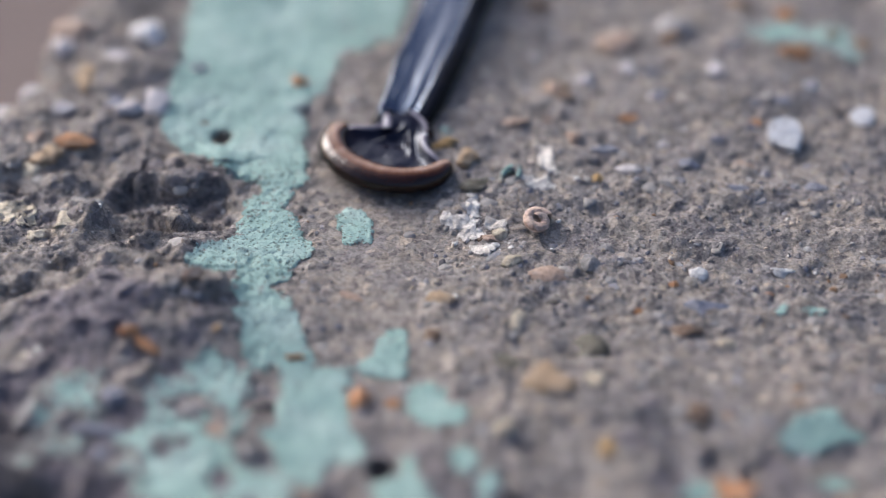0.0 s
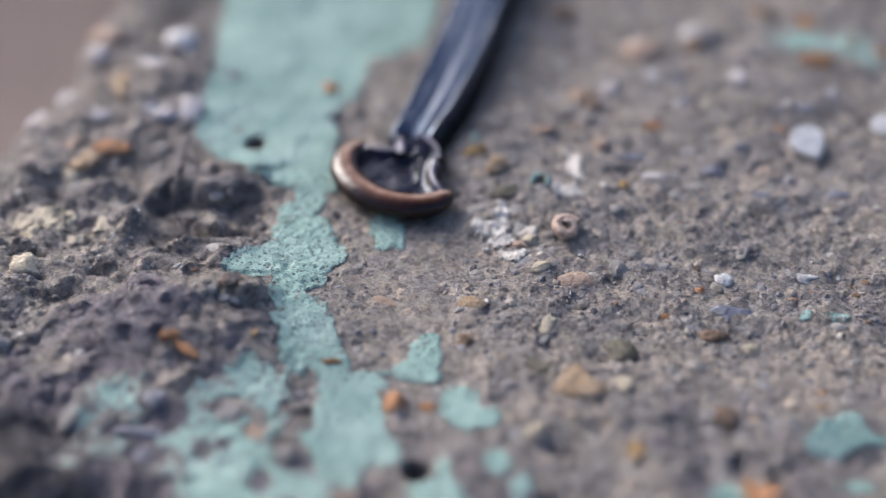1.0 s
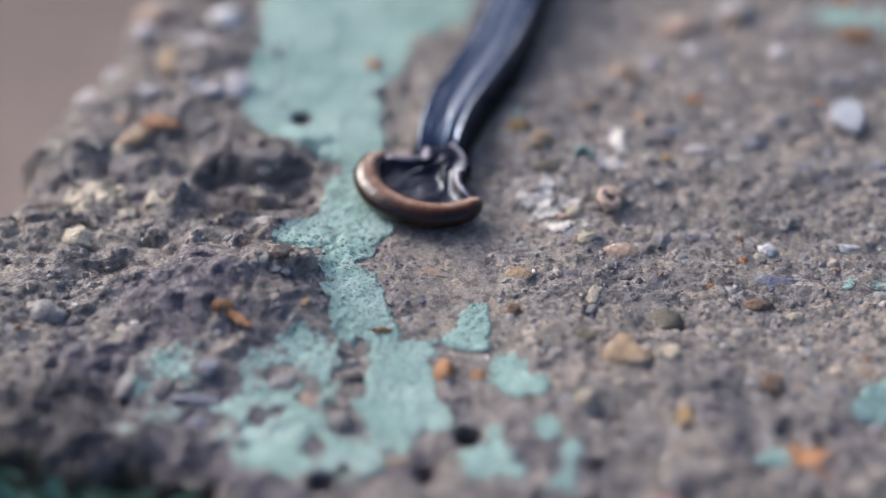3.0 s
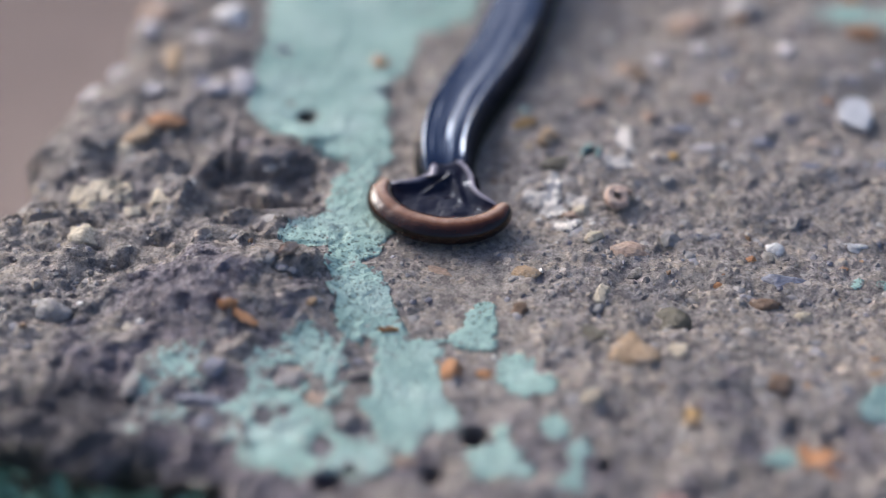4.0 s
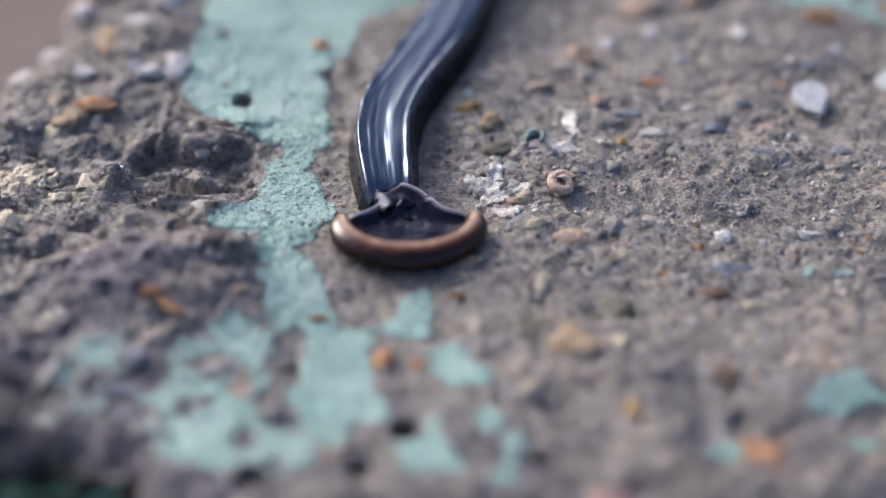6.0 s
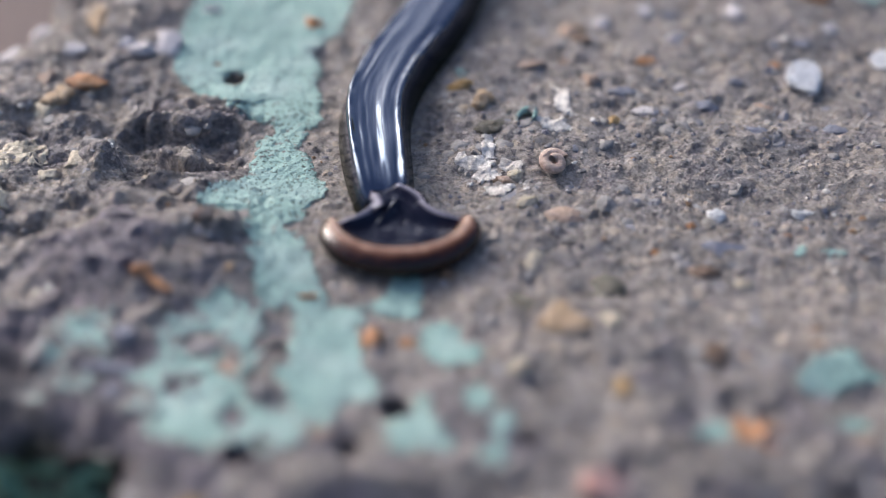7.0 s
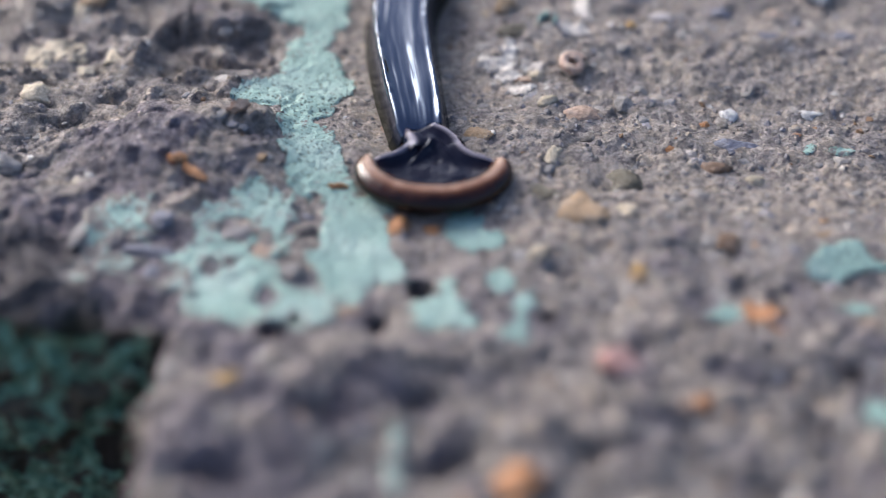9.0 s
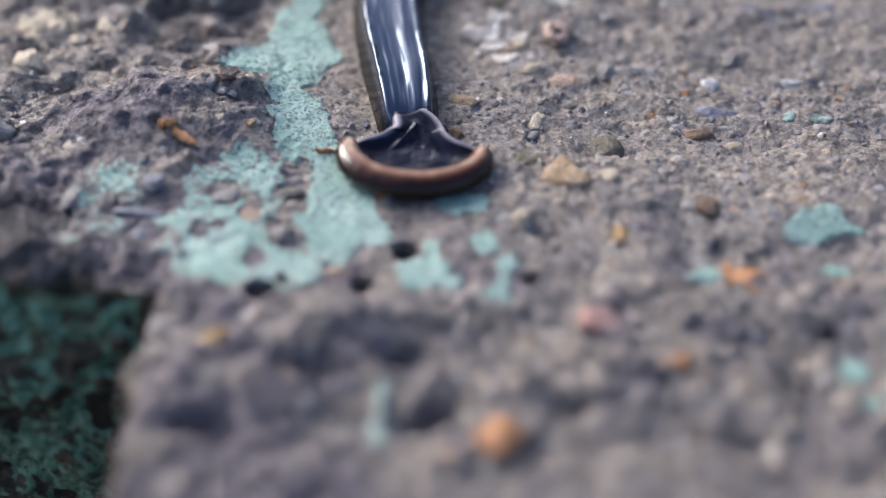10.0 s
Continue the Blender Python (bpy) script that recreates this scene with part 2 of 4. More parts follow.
CONCRETE, PAINT, RECESS, SOIL = concrete_material(), paint_material(), recess_material(), soil_material()
SAND, SAND_LOOSE = sand_material("sand_grains", False), sand_material("fine_sand", True)
GRAVEL = gravel_material()
STONE = {
    "tan": stone_material("tan_stone", (0.34, 0.22, 0.12), (0.50, 0.35, 0.21)),
    "cream": stone_material("cream_stone", (0.50, 0.42, 0.30), (0.70, 0.61, 0.46), 0.5, 0.15),
    "white": stone_material("white_quartz", (0.76, 0.75, 0.73), (0.86, 0.85, 0.84), 0.5, 0.05),
    "brown": stone_material("brown_stone", (0.15, 0.085, 0.05), (0.28, 0.17, 0.10)),
    "orange": stone_material("orange_stone", (0.42, 0.17, 0.06), (0.56, 0.28, 0.12)),
    "grey": stone_material("grey_stone", (0.20, 0.19, 0.19), (0.38, 0.36, 0.35)),
    "red": stone_material("red_stone", (0.22, 0.05, 0.03), (0.36, 0.12, 0.07)),
    "peach": stone_material("peach_stone", (0.38, 0.25, 0.18), (0.55, 0.40, 0.30)),
    "blue": stone_material("blue_grey_stone", (0.15, 0.16, 0.21), (0.27, 0.28, 0.34)),
    "olive": stone_material("olive_stone", (0.07, 0.06, 0.04), (0.16, 0.14, 0.09)),
    "ochre": stone_material("ochre_stone", (0.42, 0.25, 0.08), (0.56, 0.36, 0.14)),
    "pink": stone_material("pink_stone", (0.45, 0.17, 0.12), (0.58, 0.42, 0.40), 0.5, 0.3),
    "pale": stone_material("pale_stone", (0.52, 0.48, 0.48), (0.70, 0.66, 0.66), 0.5, 0.12),
    "dark": stone_material("dark_stone", (0.05, 0.046, 0.05), (0.12, 0.11, 0.115)),
}
LIME = stone_material("white_lime_crust", (0.64, 0.58, 0.51), (0.84, 0.79, 0.72), 0.85, 0.2)
SHELL = stone_material("peach_shell", (0.60, 0.40, 0.30), (0.76, 0.58, 0.46), 0.35, 0.04)
BODY_SKIN = skin_material("wet_black_skin", [(0.05, (0.022, 0.021, 0.011)), (0.35, (0.012, 0.012, 0.011)), (0.6, (0.006, 0.009, 0.024))], 0.06, 0.30, "skin_tone", 0.0, True, 1.58, (0.46, 0.67, 1.0), 0.72)
# the last, pale stop is the highlight painted along the rear lip
HEAD_SKIN = skin_material("wet_dark_head_skin", [(0.12, (0.06, 0.018, 0.008)), (0.34, (0.014, 0.008, 0.010)), (0.55, (0.006, 0.006, 0.014)), (0.62, (0.012, 0.010, 0.018)), (0.84, (0.30, 0.27, 0.30))], 0.05, 0.14, "skin_tone", 0.0, False, 1.40, (0.52, 0.70, 1.0), 0.26)
RIM_SKIN = skin_material("wet_brown_skin", [(0.06, (0.010, 0.002, 0.0006)), (0.27, (0.040, 0.009, 0.002)), (0.47, (0.105, 0.033, 0.010)), (0.66, (0.21, 0.105, 0.060)), (0.95, (0.50, 0.34, 0.25))], 0.14, 0.22, "skin_tone", 0.06, False, 1.36)


# ---------------------------------------------------------------- mesh building
def thing(name, label, category, place=(0, 0, 0), **tags):
    e = new(name)
    e.location = Vector(place) * MM
    e.empty_display_size = 0.002
    return tagged(e, label, category, **tags)


def mesh_of(name, verts, faces, smooth=True, attrs=()):
    """A mesh from arrays: vertices in millimetres, faces all of one size, attributes of one number a vertex."""
    verts, faces = np.asarray(verts, dtype=np.float32) * MM, np.asarray(faces, dtype=np.int32)
    me = bpy.data.meshes.new(name)
    me.vertices.add(len(verts))
    me.vertices.foreach_set("co", verts.ravel())
    me.loops.add(faces.size)
    me.loops.foreach_set("vertex_index", faces.ravel())
    me.polygons.add(len(faces))
    me.polygons.foreach_set("loop_start", np.arange(0, faces.size, faces.shape[1], dtype=np.int32))
    me.update(calc_edges=True)
    me.polygons.foreach_set("use_smooth", np.full(len(faces), smooth))
    for key, values in attrs:
        a = me.attributes.new(key, "FLOAT", "POINT")
        a.data.foreach_set("value", np.asarray(values, dtype=np.float32))
    me.validate()
    return me


def part(name, me, mat, parent=None, label="", kind="", at=None):
    if mat and not me.materials:
        me.materials.append(mat)
    ob = new(name, me)
    if parent:
        ob.parent = parent
    if at is not None:
        ob.matrix_basis = at
    return tagged(ob, label, kind=kind)


def quads(nu, nv, wrap=False):
    """Faces of a grid of nu by nv vertices, v fastest; wrap closes it along v."""
    i, j = np.meshgrid(np.arange(nu - 1), np.arange(nv if wrap else nv - 1), indexing="ij")
    k = (j + 1) % nv
    return np.stack([i * nv + j, (i + 1) * nv + j, (i + 1) * nv + k, i * nv + k], -1).reshape(-1, 4)


def stone_mesh(name, seed, level=2, angular=0.35):
    """A worn angular pebble of radius 1 mm."""
    rng = random.Random(seed)
    bm = bmesh.new()
    bmesh.ops.create_icosphere(bm, subdivisions=level, radius=1.0)
    cuts = []
    for _ in range(13):
        d = Vector((rng.gauss(0, 1), rng.gauss(0, 1), rng.gauss(0, 1))).normalized()
        cuts.append((d, rng.uniform(0.5, 0.9)))
    for v in bm.verts:
        p = v.co.copy()
        for d, far in cuts:
            over = p.dot(d) - far
            if over > 0:
                p -= d * over * (0.6 + angular)
        v.co = p * (1 + 0.22 * noise.noise(p * 2.6 + Vector((seed, 0, 0))) + 0.13 * noise.noise(p * 5.5 + Vector((0, seed, 0))))
    me = bpy.data.meshes.new(name)
    for v in bm.verts:
        v.co *= MM
    bm.to_mesh(me)
    bm.free()
    me.polygons.foreach_set("use_smooth", [level > 1] * len(me.polygons))
    return me


# ---------------------------------------------------------------- plan of the block's top
WORM_Y = np.arange(-14.0, 70.0, 0.1)
_wx = np.interp(WORM_Y, [-14, -9.7, -7.4, -4, -1.4, 1, 4, 6.5, 9.5, 11.3, 14, 16.5, 20, 23.5, 30, 38, 46, 56, 70],
                [-2.6, -2.6, -2.95, -3.35, -3.85, -4.2, -4.55, -4.6, -3.9, -3.2, -2.05, -1.2, -0.35, 0.25, 2.0, 6.0, 10.0, 12.0, 11.0])
_k = np.exp(-(np.arange(-40, 41) / 15.0) ** 2)
WORM_X = np.convolve(np.pad(_wx, 40, mode="edge"), _k / _k.sum(), mode="valid")

PAINT_PATCHES = []


def patch(label, blobs, worn=0.0):
    PAINT_PATCHES.append((label, np.array(blobs), worn))


patch("broad weathered mint-green paint strip with a small round hole", [(-11.01, 22.4, 4.93, 10.86), (-4.51, 25.9, 2.31, 5.07), (-11.76, 11.15, 3.86, 3.86), (-9.01, 8.4, 1.28, 1.92), (-14.51, 13.9, 1.44, 3.17), (-15.01, 27.15, 1.05, 2.31), (-5.26, 20.9, 1.19, 0.79), (-15.26, 11.4, 1.06, 1.59), (-6.51, 28.9, 1.06, 0.7), (-15.01, 16.4, 0.89, 1.95), (-2.76, 28.4, 0.59, 1.3), (-15.26, 28.65, 0.97, 0.97), (-12.51, 7.15, 0.39, 0.58), (-8.6, 6.7, 0.9, 1.2), (-9.2, 5.6, 0.9, 1.2), (-9.1, 4.6, 1.1, 1.4), (-11.0, 7.3, 1.6, 1.0), (-9.8, 6.9, 1.2, 0.9)])
patch("narrow pitted mint-green paint strip", [(-9.45, 0.03, 1.88, 4.13), (-8.73, -7.05, 1.45, 3.2), (-11.97, -1.65, 1.44, 1.44), (-8.97, 5.07, 0.93, 1.39), (-7.65, -8.85, 1.29, 1.29), (-9.93, -4.17, 0.68, 1.5), (-7.89, -0.09, 0.93, 1.39), (-10.29, 3.39, 0.66, 0.99), (-8.37, 6.15, 0.68, 0.46), (-9.81, -6.45, 0.66, 0.99), (-9.93, 4.35, 0.47, 0.47), (-11.25, -0.69, 0.87, 0.87), (-7.29, -7.65, 0.37, 0.55), (-7.77, -1.29, 0.45, 0.45), (-9.45, 5.79, 0.39, 0.58), (-8.13, 5.55, 0.27, 0.41), (-7.65, -9.81, 0.67, 0.45), (-7.89, 6.27, 0.25, 0.54)])
patch("ragged mint-green paint remnant round embedded stones", [(-12.17, -14.76, 2.06, 4.52), (-10.25, -18.24, 3.35, 1.52), (-11.21, -12.6, 2.02, 3.02), (-14.45, -14.76, 1.05, 1.05), (-8.57, -18.48, 1.57, 1.57), (-11.45, -17.64, 2.85, 1.9), (-11.33, -9.6, 0.75, 0.75), (-13.49, -12.24, 0.82, 1.22), (-14.33, -14.04, 0.64, 0.64), (-12.29, -10.2, 0.4, 0.4), (-10.01, -16.08, 0.28, 0.43), (-11.09, -19.68, 0.33, 0.49), (-14.09, -17.28, 0.32, 0.47), (-9.77, -19.68, 0.47, 0.21), (-15.29, -15.24, 0.28, 0.28), (-12.05, -9.96, 0.44, 0.44), (-13.97, -11.76, 0.59, 0.39)], 0.09)
patch("faint worn film of green paint", [(-18.0, -11.9, 1.7, 1.5), (-19.0, -13.5, 1.0, 1.0), (-18.0, -15.2, 1.8, 0.8), (-16.1, -15.6, 1.2, 0.7), (-19.8, -16.1, 0.9, 0.6), (-16.0, -10.6, 0.8, 0.5), (-16.9, -12.5, 0.9, 1.3), (-14.8, -16.4, 1.0, 0.8)], 0.27)
patch("thick mint-green paint remnant", [(-6.2, -14.02, 1.83, 4.03), (-5.96, -10.42, 1.73, 0.79), (-4.52, -15.46, 0.77, 1.16), (-7.52, -14.62, 0.95, 0.95), (-7.4, -11.02, 0.43, 0.65), (-3.92, -16.3, 0.31, 0.31), (-5.0, -9.82, 0.5, 0.33)])
patch("small lobed mint-green paint flake", [(-2.64, -8.7, 0.79, 1.73), (-3.36, -9.42, 0.61, 0.61), (-2.4, -7.02, 0.39, 0.39), (-1.92, -9.78, 0.3, 0.45), (-3.72, -9.78, 0.31, 0.31), (-2.4, -10.14, 0.41, 0.27), (-3.36, -8.82, 0.3, 0.3), (-2.04, -9.18, 0.29, 0.43), (-2.28, -7.38, 0.29, 0.29), (-0.54, -12.27, 1.01, 1.51), (0.18, -13.11, 0.95, 0.63), (-1.14, -11.55, 0.58, 0.87), (-0.06, -11.43, 0.4, 0.6), (0.66, -13.59, 0.33, 0.22), (-0.78, -10.83, 0.51, 0.23), (0.9, -12.87, 0.23, 0.35)], -0.08)
patch("mint-green paint flake beside a pit", [(-1.71, -18.58, 1.09, 1.09), (-1.11, -19.18, 0.83, 0.55), (-1.47, -17.14, 0.29, 0.64), (-2.79, -18.22, 0.44, 0.44), (-0.63, -19.42, 0.48, 0.22), (-1.95, -19.42, 0.56, 0.26), (-1.59, -16.78, 0.22, 0.32), (-1.23, -17.62, 0.22, 0.33), (-2.67, -18.7, 0.29, 0.29)], -0.08)
patch("thin broken mint-green paint sliver", [(1.86, -19.75, 0.37, 0.81), (2.1, -18.43, 0.34, 0.75), (1.62, -20.11, 0.5, 0.5), (2.34, -17.71, 0.3, 0.45), (1.98, -18.79, 0.33, 0.72), (1.86, -20.47, 0.33, 0.22), (1.38, -20.35, 0.26, 0.26), (2.34, -18.07, 0.21, 0.32), (1.98, -19.51, 0.27, 0.27), (1.2, -16.4, 0.56, 0.68)], -0.05)
patch("bright isolated mint-green paint flake", [(18.28, -14.05, 1.43, 0.95), (17.56, -14.77, 1.15, 0.52), (18.64, -13.33, 0.54, 0.8), (16.6, -15.13, 0.35, 0.23), (16.84, -14.29, 0.24, 0.37), (19.36, -14.17, 0.92, 0.42), (17.8, -15.13, 0.31, 0.31), (18.16, -13.21, 0.28, 0.28)], -0.12)
patch("tiny smooth mint-green paint chip", [(18.2, -17.55, 0.68, 0.42)], -0.12)
patch("faint worn paint spot", [(12.1, -18.1, 0.77, 0.53)])
patch("pair of worn mint-green paint spots", [(18.3, -24.6, 0.66, 1.02), (18.9, -26.7, 0.65, 0.83)])
patch("narrow worn paint streak", [(-3.5, -28.0, 0.38, 1.6)], 0.12)
patch("small square mint-green paint chip", [(-4.71, 1.92, 0.68, 1.5), (-5.19, 3.0, 0.41, 0.62), (-4.23, 1.56, 0.44, 0.98), (-3.99, 1.2, 0.27, 0.27), (-5.19, 2.28, 0.36, 0.36), (-4.11, 2.28, 0.2, 0.45)], -0.06)
patch("worn pale green paint remnant", [(20.5, 21.6, 2.42, 1.56), (23.6, 21.3, 2.07, 1.67), (24.4, 19.7, 1.37, 1.10)], 0.22)
patch("small teal paint speck", [(0.1, 10.6, 0.55, 0.6)])
patch("two faint green paint specks", [(17.3, -4.6, 0.43, 0.37), (19.0, -4.7, 0.72, 0.42)], 0.12)

HOLES = [(-12.7, 10.3, 0.58), (-2.8, -16.8, 0.69), (-9.7, -20.3, 0.74), (-4.8, -19.4, 0.50), (3.4, -18.9, 0.38), (17.5, -22.1, 0.42), (-8.7, -19.4, 0.28)]
# stones that break through the paint: x, y, half width, half depth
BARE = [(-12.2, -12.8, 1.02, 0.76), (-10.6, -13.9, 0.5, 0.88), (-13.1, -15.4, 0.5, 0.6), (-12.3, -15.2, 0.33, 0.34), (-9.0, -16.0, 0.7, 0.85), (-8.9, -12.5, 0.65, 0.42), (-15.2, -13.5, 1.0, 0.9), (-15.9, -15.7, 0.94, 0.94), (-15.7, -11.1, 0.74, 1.1), (-10.2, -17.6, 0.49, 0.58)]


def paint_cover(x, y, blobs, ragged=True):
    """Millimetres inside the ragged edge of a paint patch."""
    m = np.full_like(x, -9.0)
    for cx, cy, rx, ry in blobs:
        q = np.sqrt(((x - cx) / rx) ** 2 + ((y - cy) / ry) ** 2)
        m = np.maximum(m, (1 - q) * min(rx, ry))
    if not ragged:
        return m
    m = m + 0.12 * fbm(x, y, 1.8, 3, 71, 0.65) + 0.17 * fbm(x, y, 0.55, 3, 73, 0.7) + 0.10
    m = m - 0.9 * np.maximum(domes(x + 0.3 * fbm(x, y, 0.8, 2, 76), y + 0.3 * fbm(x, y, 0.8, 2, 77), 2.3, 75, 0.18) - 0.45, 0)
    for cx, cy, rx, ry in BARE:
        m = np.minimum(m, (np.hypot((x - cx) / rx, (y - cy) / ry) - 0.9) * min(rx, ry) + 0.25 * fbm(x, y, 0.6, 2, 79))
    for hx, hy, r in HOLES:
        m = np.minimum(m, np.hypot(x - hx, (y - hy) * 0.85) - r)
    return m


def all_paint(x, y, ragged=True):
    m = np.full_like(x, -9.0)
    for _, blobs, _ in PAINT_PATCHES:
        x0, y0 = (blobs[:, :2] - blobs[:, 2:]).min(0) - 1.5
        x1, y1 = (blobs[:, :2] + blobs[:, 2:]).max(0) + 1.5
        on = (x > x0) & (x < x1) & (y > y0) & (y < y1)
        if on.any():
            m[on] = np.maximum(m[on], paint_cover(x[on], y[on], blobs, ragged))
    return m


def cavity_depth(x, y):
    """Millimetres inside the rim of the block's broken-open hollow core."""
    wob = 0.5 * fbm(x, y, 2.6, 3, 33)
    return np.minimum(np.minimum(-19.4 - y - 0.10 * (x + 20), y + 60.0), -15.4 - x) + wob


def edge_distance(x, y):
    """Millimetres inside the block's broken side edge."""
    return x - (-29.9 + 0.245 * np.clip(y, -40, 40)) + 0.7 * fbm(x * 0.3, y, 5.0, 4, 41)


def slag_cover(x, y):
    s = 0.95 * bump(x, y, -17.8, -6.6, 5.2, 3.5) + 0.22 * bump(x, y, -15.5, 6.2, 5.0, 1.3, -4) + 0.3 * bump(x, y, -19.2, 2.6, 1.6, 1.2)
    s = s + 1.25 * bump(x, y, -19.0, -15.3, 6.0, 3.8) + 0.30 * step(-6, -18, y) + 0.4 * step(-14, -18, y) * step(-3, -9, x)
    return np.clip(step(0.25, 0.75, s + 0.35 * fbm(x, y, 2.2, 4, 52)), 0, 1) * 0.8


# knobs, ridges and pockets of the broken surface: x, y, half width, half depth, turn, height
LUMPS = [(-12.9, 2.9, 0.9, 0.5, -10, 0.55), (-12.2, 4.6, 0.9, 0.5, 10, 0.5), (-11.9, 1.9, 0.5, 0.4, 0, -0.45), (-19.0, 2.3, 1.3, 1.1, 0, 0.75), (-18.2, 1.2, 0.9, 0.6, 25, 0.4),
         (-15.6, 0.2, 2.4, 0.38, 14, 0.34), (-13.8, 1.3, 0.6, 0.24, 34, 0.40), (-18.3, -0.9, 0.6, 0.4, 0, -0.35), (-15.0, -1.0, 1.1, 0.4, 0, -0.45), (-19.8, -2.1, 1.1, 0.45, 6, -0.85), (-22.6, -4.0, 1.0, 0.5, -8, -0.7), (-17.4, -1.9, 1.8, 0.6, 4, 0.3), (-11.7, -4.8, 1.2, 0.45, 35, 0.35), (-21.0, 5.6, 1.6, 0.7, 10, 0.45), (-10.9, 5.9, 0.9, 0.5, 0, 0.35),
         (-11.7, -5.2, 1.1, 0.4, 28, 0.55), (-19.6, -12.9, 0.5, 1.1, 5, 0.35), (8.3, -7.9, 0.9, 0.5, 0, -0.40), (6.5, -8.2, 0.7, 0.5, 0, -0.30), (3.9, -15.4, 0.9, 0.5, 0, -0.45),
         (13.6, -22.7, 1.6, 0.5, 12, -0.45), (-21.7, -4.0, 1.2, 0.6, -15, -0.40), (9.8, -12.9, 1.2, 0.6, -10, 0.25), (12.4, -12.6, 0.9, 0.5, 0, 0.30),
         (-6.9, -25.3, 1.25, 0.6, 6, -1.2), (-2.5, -24.6, 0.9, 0.5, -8, -1.1), (-1.4, -28.0, 1.3, 0.7, 10, -1.3), (13.0, -29.4, 1.4, 0.8, 0, -1.2), (10.0, -25.6, 1.1, 0.5, 0, -0.9),
         (2.6, -26.0, 1.8, 0.9, 0, 0.7), (5.5, -27.6, 1.2, 0.5, 14, -0.9), (-11.8, -29.2, 1.6, 0.6, 0, -1.0), (16.4, -25.6, 1.5, 0.6, -8, -0.8)]


def top_height(x, y):
    """The block's top, in millimetres, by place; also the paint cover there."""
    cover = all_paint(x, y)
    calm = step(-0.7, 0.5, all_paint(x, y, False))
    sl = slag_cover(x, y)
    left, near = step(-5, -13, x), step(-15, -22, y)
    rough = 0.37 + 0.36 * np.maximum(left, 0.62 * near + 0.45 * step(-20, -25, y))
    h = 0.40 * fbm(x, y, 11.0, 2, 5)
    mid = rough * (0.50 * fbm(x, y, 4.6, 2, 11) + 0.58 * (domes(x + 0.5 * fbm(x, y, 1.3, 2, 13), y + 0.5 * fbm(x, y, 1.3, 2, 15), 3.1, 19) - 0.25)) * (1 - 0.55 * sl)
    ridged = 1 - np.abs(fbm(x * 0.75, y, 2.6, 3, 23))
    mid = mid + 0.50 * rough * (ridged - 0.6)
    wx1, wy1 = x + 0.22 * fbm(x, y, 0.6, 2, 63), y + 0.22 * fbm(x, y, 0.6, 2, 65)
    fine = (0.05 + 0.08 * rough) * (domes(wx1, wy1, 1.5, 61, 0.4) - 0.15) * (1 - 0.9 * sl) + 0.07 * (1 - 0.6 * sl) * domes(wx1, wy1, 0.5, 67, 0.5) + (0.06 + 0.05 * rough) * fbm(x, y, 0.9, 4, 29, 0.62)
    pock = np.maximum(fbm(x, y, 0.55, 2, 44, 0.5) - 0.45, 0) * (0.20 + 0.35 * left) * (1 - 0.5 * sl)
    fine = fine - 0.55 * pock - 0.6 * np.maximum(fbm(x, y, 1.9, 2, 47, 0.5) - 0.75, 0)
    jag = 1 - np.abs(fbm(x * 0.8 + 0.3 * fbm(x, y, 1.1, 2, 87), y, 1.7, 4, 83, 0.6))
    fine = fine + 0.17 * np.maximum(left, near) * (1 - 0.5 * sl) * (jag - 0.62)
    crack = np.abs(fbm(x * 0.55 + 0.4 * fbm(x, y, 1.6, 2, 88), y * 1.25, 3.4, 3, 84, 0.5))
    fine = fine - 0.45 * left * step(-4.5, -2.0, y) * (1 - step(9.0, 11.0, y)) * (1 - step(0.02, 0.13, crack)) * step(-0.1, 0.35, fbm(x, y, 3.0, 2, 89))
    fine = fine + sl * (0.30 * (0.75 - np.abs(fbm(x * 0.8, y * 1.25, 1.5, 3, 58, 0.55))) - 0.10 + 0.13 * (0.6 - np.abs(fbm(x * 0.7, y * 1.3, 0.75, 3, 59, 0.6))))
    h = h + mid * (1 - 0.88 * calm) + fine * (1 - 0.62 * calm) - 0.04 * calm
    # the dark lump, the ledge and the hollow under it
    h = h + 1.3 * bump(x, y, -16.8, -6.7, 5.0, 3.0) + 0.7 * bump(x, y, -13.0, -4.6, 2.0, 1.0, 25)
    yw = y + 0.55 * fbm(x, y, 2.2, 3, 57, 0.6)
    span = step(-19.0, -17.6, x) * step(-11.4, -12.4, x)
    h = h + 0.65 * span * step(5.2, 5.9, yw) * (1 - step(6.2, 9.8, y)) - 1.05 * span * step(0.2, 2.6, yw - 0.28 * (x + 15.5)) * (1 - step(5.1, 5.8, yw))
    # the tongue of stone that juts into the hollow
    tx, ty = x + 14.7 + 0.3 * fbm(x, y, 1.2, 2, 92), y - 2.75 + 0.3 * fbm(x, y, 1.2, 2, 93)
    tx, ty = 0.87 * tx - 0.49 * ty, 0.49 * tx + 0.87 * ty
    tongue = 1 - np.hypot(tx / 1.75, ty / 0.72)
    h = h + 1.15 * step(-0.02, 0.42, tongue) - 0.45 * bump(x, y, -15.1, 1.75, 1.0, 0.4, -25)
    for cx, cy, rx, ry, turn, up in LUMPS:
        h = h + up * bump(x + 0.25 * fbm(x, y, 0.9, 2, 54), y + 0.25 * fbm(x, y, 0.9, 2, 56), cx, cy, rx, ry, turn)
    h = h + 0.7 * bump(x, y, -12.0, -27.0, 4.0, 2.6) + 0.8 * bump(x, y, -6.0, -22.6, 2.2, 1.2) + 0.7 * bump(x, y, -3.0, -22.4, 1.8, 1.0)
